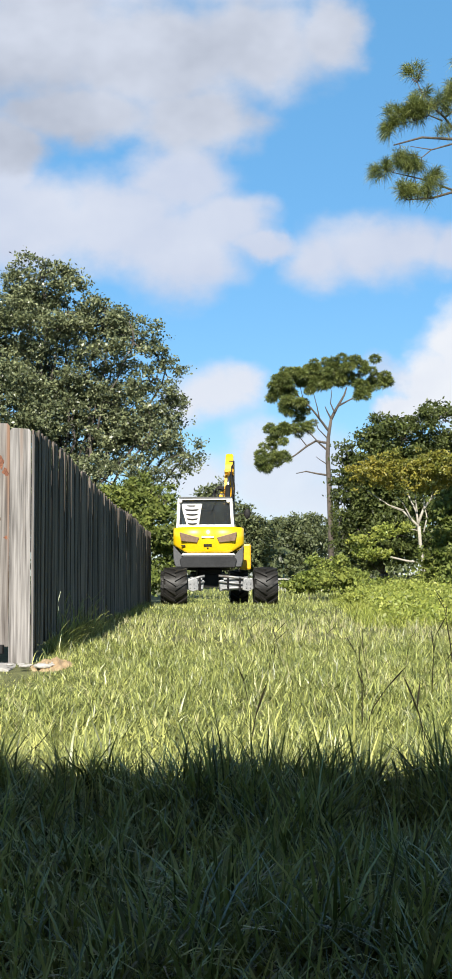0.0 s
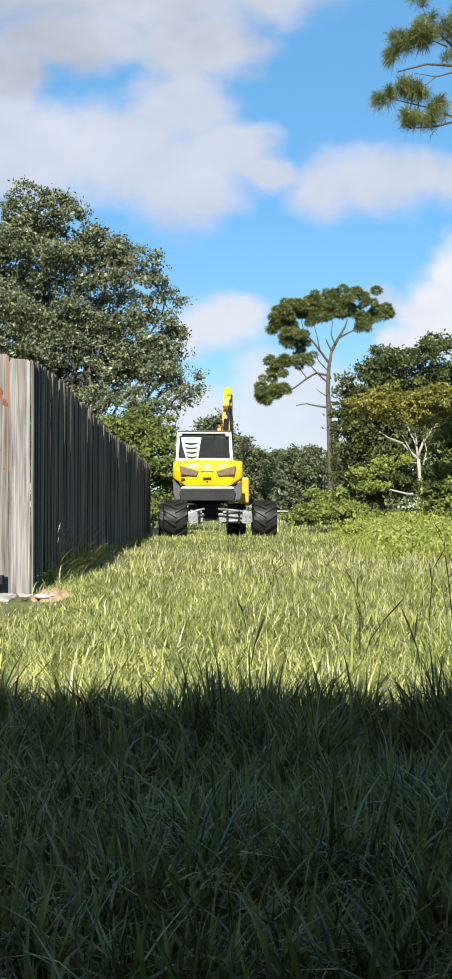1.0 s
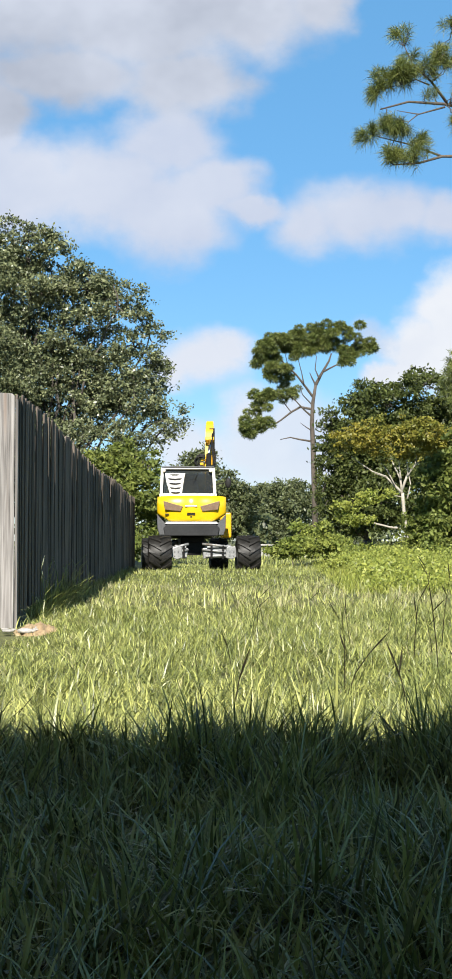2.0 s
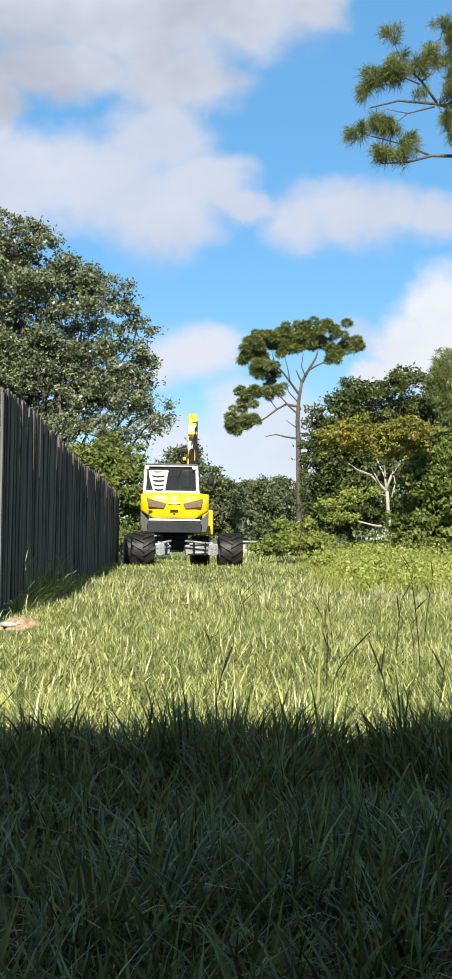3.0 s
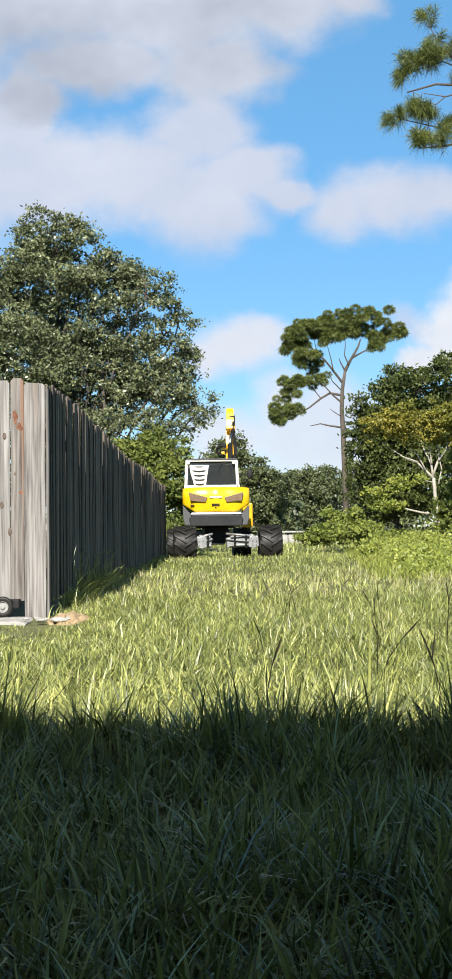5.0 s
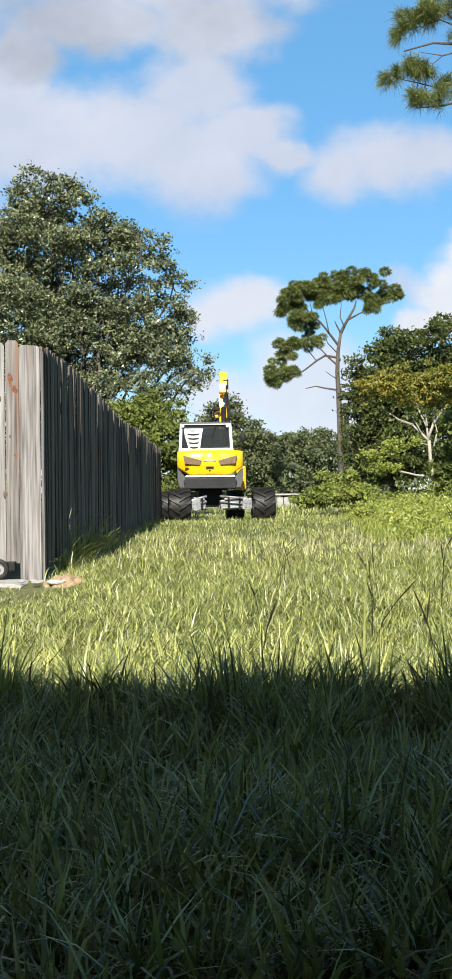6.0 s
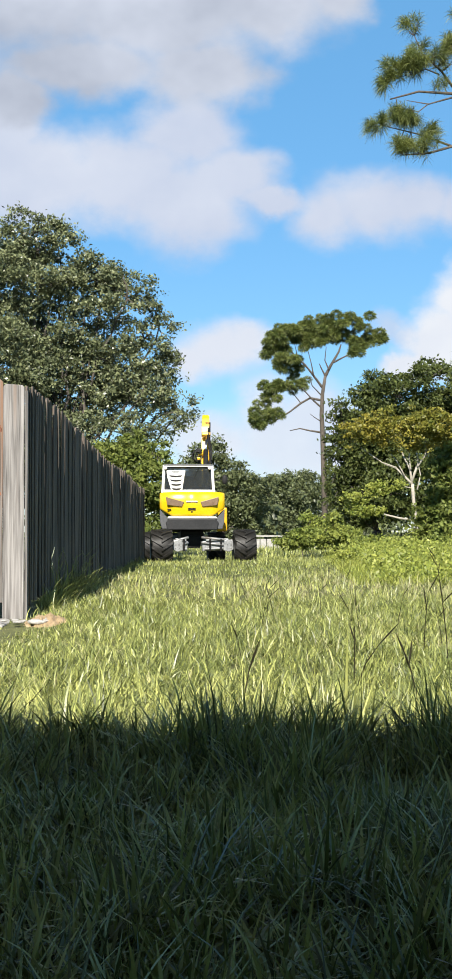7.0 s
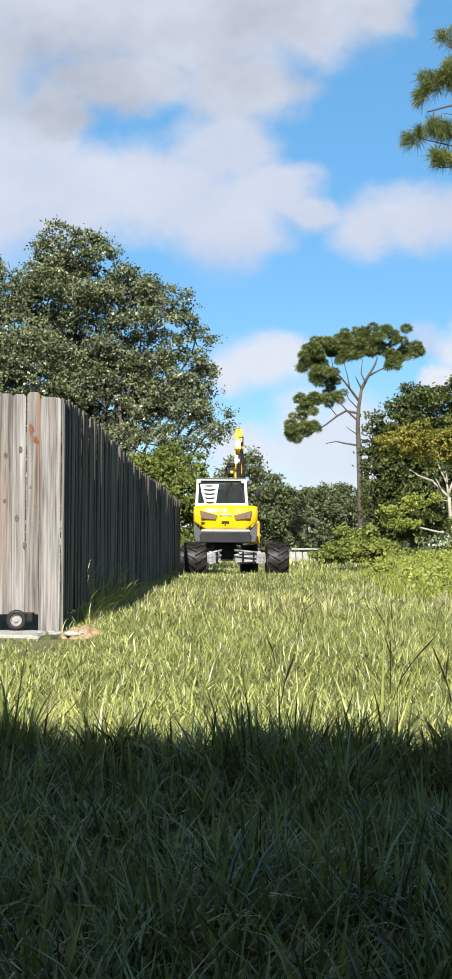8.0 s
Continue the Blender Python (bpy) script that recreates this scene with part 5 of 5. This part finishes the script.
WHITE, PALE, DUSK = (0.372, 0.40, 0.462), (0.30, 0.338, 0.422), (0.245, 0.27, 0.325)
clouds = [
    cloud("large grey-white cloud high overhead", [(-333, 1071, 243, 146), (-97, 1035, 231, 133), (102, 1062, 158, 109), (253, 1088, 73, 91), (-245, 919, 207, 66), (-9, 908, 133, 73), (-618, 993, 243, 219), (-285, 1265, 389, 170), (90, 1268, 207, 146), (-381, 855, 73, 60)], 1, 0.55, WHITE, DUSK),
    cloud("broad white cloud with a soft lower edge", [(-355, 704, 170, 109), (-170, 698, 158, 103), (-46, 649, 133, 103), (-46, 787, 115, 73), (40, 706, 103, 66), (-539, 728, 207, 182), (-405, 791, 73, 73), (114, 656, 60, 36)], 2, 0.55, WHITE, PALE),
    cloud("flat white cloud drifting over the pine", [(325, 650, 133, 70), (231, 631, 79, 58), (405, 659, 91, 60), (505, 645, 73, 51), (586, 645, 73, 54)], 3, 0.70, WHITE, PALE),
    cloud("small white cloud beside the pine", [(27, 363, 92, 56), (-27, 344, 60, 36), (79, 384, 48, 38)], 4, 0.72, (0.40, 0.425, 0.475), WHITE),
    cloud("low hazy cloud behind the trees", [(150, 178, 158, 91), (205, 227, 97, 66), (101, 246, 60, 60), (260, 148, 121, 73), (3, 184, 97, 60)], 5, 0.7, (0.44, 0.46, 0.50), WHITE, 0.9),
    cloud("bright white heaped cloud above the oaks", [(464, 382, 85, 79), (533, 445, 97, 109), (396, 339, 60, 36), (581, 345, 109, 109)], 6, 0.45, (0.47, 0.485, 0.505), WHITE),
    cloud("faint wisp of cloud behind the pine", [(356, 415, 36, 31), (384, 394, 29, 21)], 7, 0.7, WHITE, PALE, 0.7),
]

build_ground()
build_fence()
build_gate()
build_house()
build_grass()


# ---- weeds ----
def build_weeds():
    rng = np.random.default_rng(81)
    # tall weedy grass along the right edge
    n = 34000
    y = rng.uniform(17, 46, n)
    x = 0.7 + y * 0.08 + np.abs(rng.normal(size=n)) * 1.5
    edge = np.clip((x - 0.7 - y * 0.08) / 1.4, 0, 1)
    h = (0.14 + 0.42 * edge * np.clip((y - 17) / 12, 0, 1)) * rng.uniform(0.5, 1.2, n)
    v, f = blades(rng, x, y, lie(x, y) - 0.01, h * 1.1, 0.016 * rng.uniform(0.6, 1.5, n), rng.uniform(0.05, 0.5, n), rng.uniform(0.1, 1.3, n), 2)
    tagged(raw("tall_weeds", v, f, M_WEED), "bright yellow-green weeds along the shrubs", "weeds", kind="stuff")
    c = np.stack([x, y, lie(x, y) + h * rng.uniform(0.5, 1.0, n)], 1)[edge > 0.35]
    p = np.repeat(c[::3], 4, axis=0) + rng.normal(size=(len(c[::3]) * 4, 3)) * 0.09
    v, f = leaves(rng, p, 0.06, 0.5)
    tagged(raw("weed_leaves", v, f, M_WEED), "small bright weed leaves among tall grass", "weeds", kind="stuff")
    # a clump of arching weeds against the fence
    n = 420
    y = rng.normal(size=n) * 1.1 + 13.6
    x = -1.385 + np.abs(rng.normal(size=n)) * 0.035
    v, f = blades(rng, x, y, lie(x, y) - 0.01, rng.uniform(0.2, 0.52, n), 0.011 * rng.uniform(0.6, 1.4, n), rng.uniform(0.0, 0.5, n), rng.uniform(0.4, 2.2, n), 5)
    tagged(raw("weed_clump", v, f, M_GRASS), "arching weeds clumped against the fence", "weeds", kind="stuff")
    # rank growth at the foot of the fence
    n = 4200
    y = 11.3 + 22.0 * rng.random(n) ** 1.9
    x = -1.39 + np.abs(rng.normal(size=n)) * 0.06
    v, f = blades(rng, x, y, lie(x, y) - 0.01, rng.uniform(0.06, 0.22, n) * np.where((y > 12) & (y < 17), 1.7, 1.0), 0.007 * rng.uniform(0.6, 1.4, n), rng.uniform(0.1, 0.6, n), rng.uniform(0.2, 1.8, n), 4)
    tagged(raw("fence_weeds", v, f, M_GRASS), "rank grass at the foot of the fence", "weeds", kind="stuff")


def stalk(at, h, lean, heads, material, label, seed, thick=1.0):
    """A single seed stalk with its branches."""
    rng = np.random.default_rng(seed)
    t = thing("seed_stalk", at, label, "grass stalk", "seed stalks")
    bm = bmesh.new()
    top = Vector((lean, lean * 0.3, h))
    tube(bm, [(0, 0, -0.02), (lean * 0.25, 0, h * 0.4), (lean * 0.6, 0, h * 0.75), top], [0.0024 * thick, 0.002 * thick, 0.0016 * thick, 0.001 * thick], 5)
    part("stem", bm, material, t)
    for k in range(heads):
        bm = bmesh.new()
        s = Vector((lean * 0.6, 0, h * 0.75)).lerp(top, k / max(1, heads - 1))
        d = Vector((rng.uniform(-0.5, 0.8), rng.uniform(-0.3, 0.3), rng.uniform(0.5, 1.0))).normalized() * rng.uniform(0.08, 0.15)
        tube(bm, [s, s + d * 0.5, s + d], [0.0013 * thick, 0.0030 * thick, 0.0008 * thick], 5)
        part("seed_head", bm, material, t)


def build_stalks():
    r = random.Random(9)
    for x, y, h, lean, heads in ((0.73, 6.0, 0.27, 0.0, 1), (0.74, 6.0, 0.24, 0.17, 1), (1.27, 6.5, 0.47, -0.05, 1), (0.86, 5.0, 0.22, -0.05, 3), (1.30, 7.4, 0.36, 0.03, 2), (1.05, 5.0, 0.26, 0.03, 1),
                                 (-0.62, 4.3, 0.19, 0.10, 0), (-0.75, 4.3, 0.20, -0.05, 0), (0.15, 4.6, 0.28, 0.05, 1), (1.7, 8.6, 0.46, 0.06, 2), (2.0, 10.4, 0.5, -0.08, 3)):
        stalk((x, y, 0), h, lean, heads, M_STALK, "dark grass seed stalk above the lawn", 1000 + int(x * 100 + y * 7), 1.5)
    for k in range(22):
        y = 6.5 + 13 * r.random()
        x = y * r.uniform(-0.02, 0.19) + 0.2
        stalk((x, y, 0), r.uniform(0.18, 0.34), r.uniform(-0.08, 0.08), r.choice((1, 2)), M_STALK, "thin grass seed stalk above the lawn", k + 500)
    for k in range(16):
        y = 11.2 + 6 * r.random()
        stalk((-1.38 + 0.08 * r.random(), y, 0), r.uniform(0.25, 0.5), r.uniform(-0.02, 0.06), 2, M_GRASS, "grey-green stalk at the foot of the fence", k + 700)


build_weeds()
build_stalks()


# ---- what moves ----
def motions():
    # excavator: seconds, metres driven, sideways place, heading, slewing of the cab
    drive = [(0, 0.0, 0.32, 2.0, -2.3), (1, 0.26, 0.305, 2.8, -1.7), (2, 0.55, 0.28, 3.6, -1.1), (3, 0.88, 0.235, 4.0, -0.6), (4, 1.24, 0.165, 4.0, -0.1),
             (5, 1.64, 0.09, 4.0, 0.35), (6, 2.08, 0.05, 4.2, 0.65), (7, 2.54, 0.0, 4.5, 0.95), (8, 3.0, -0.07, 4.5, 1.25)]
    walk(excavator, [(t, pose(x, 32.6 + d, float(lie(0.2, 31.2 + d)), 0, 0, h)) for t, d, x, h, s in drive])
    walk(hood, [(t, pose(-0.18, 0.1, 0.94, 0, 0, s - h)) for t, d, x, h, s in drive])
    # the boom is raised a little on the way: seconds, degrees
    foot = Matrix.Translation((0.44, 0.9, 0.55))
    rise = [(0, -2.0), (1, -2.0), (1.5, -1.7), (2, -0.2), (2.8, 3.2), (3.3, 4.5), (4, 4.6), (6, 4.6), (8, 4.8)]
    for ob in arm:
        walk(ob, [(t, foot @ Matrix.Rotation(radians(a), 4, "X") @ foot.inverted()) for t, a in rise])
    for w in wheels:
        at = w.matrix_basis.translation.copy()
        walk(w, [(t, pose(*at, -math.degrees(d / 0.48))) for t, d, x, h, s in drive])
    for c in clouds:
        at = c.matrix_basis.translation.copy()
        walk(c, [(0, pose(*at)), (8, pose(at.x + 29, at.y, at.z))])


motions()
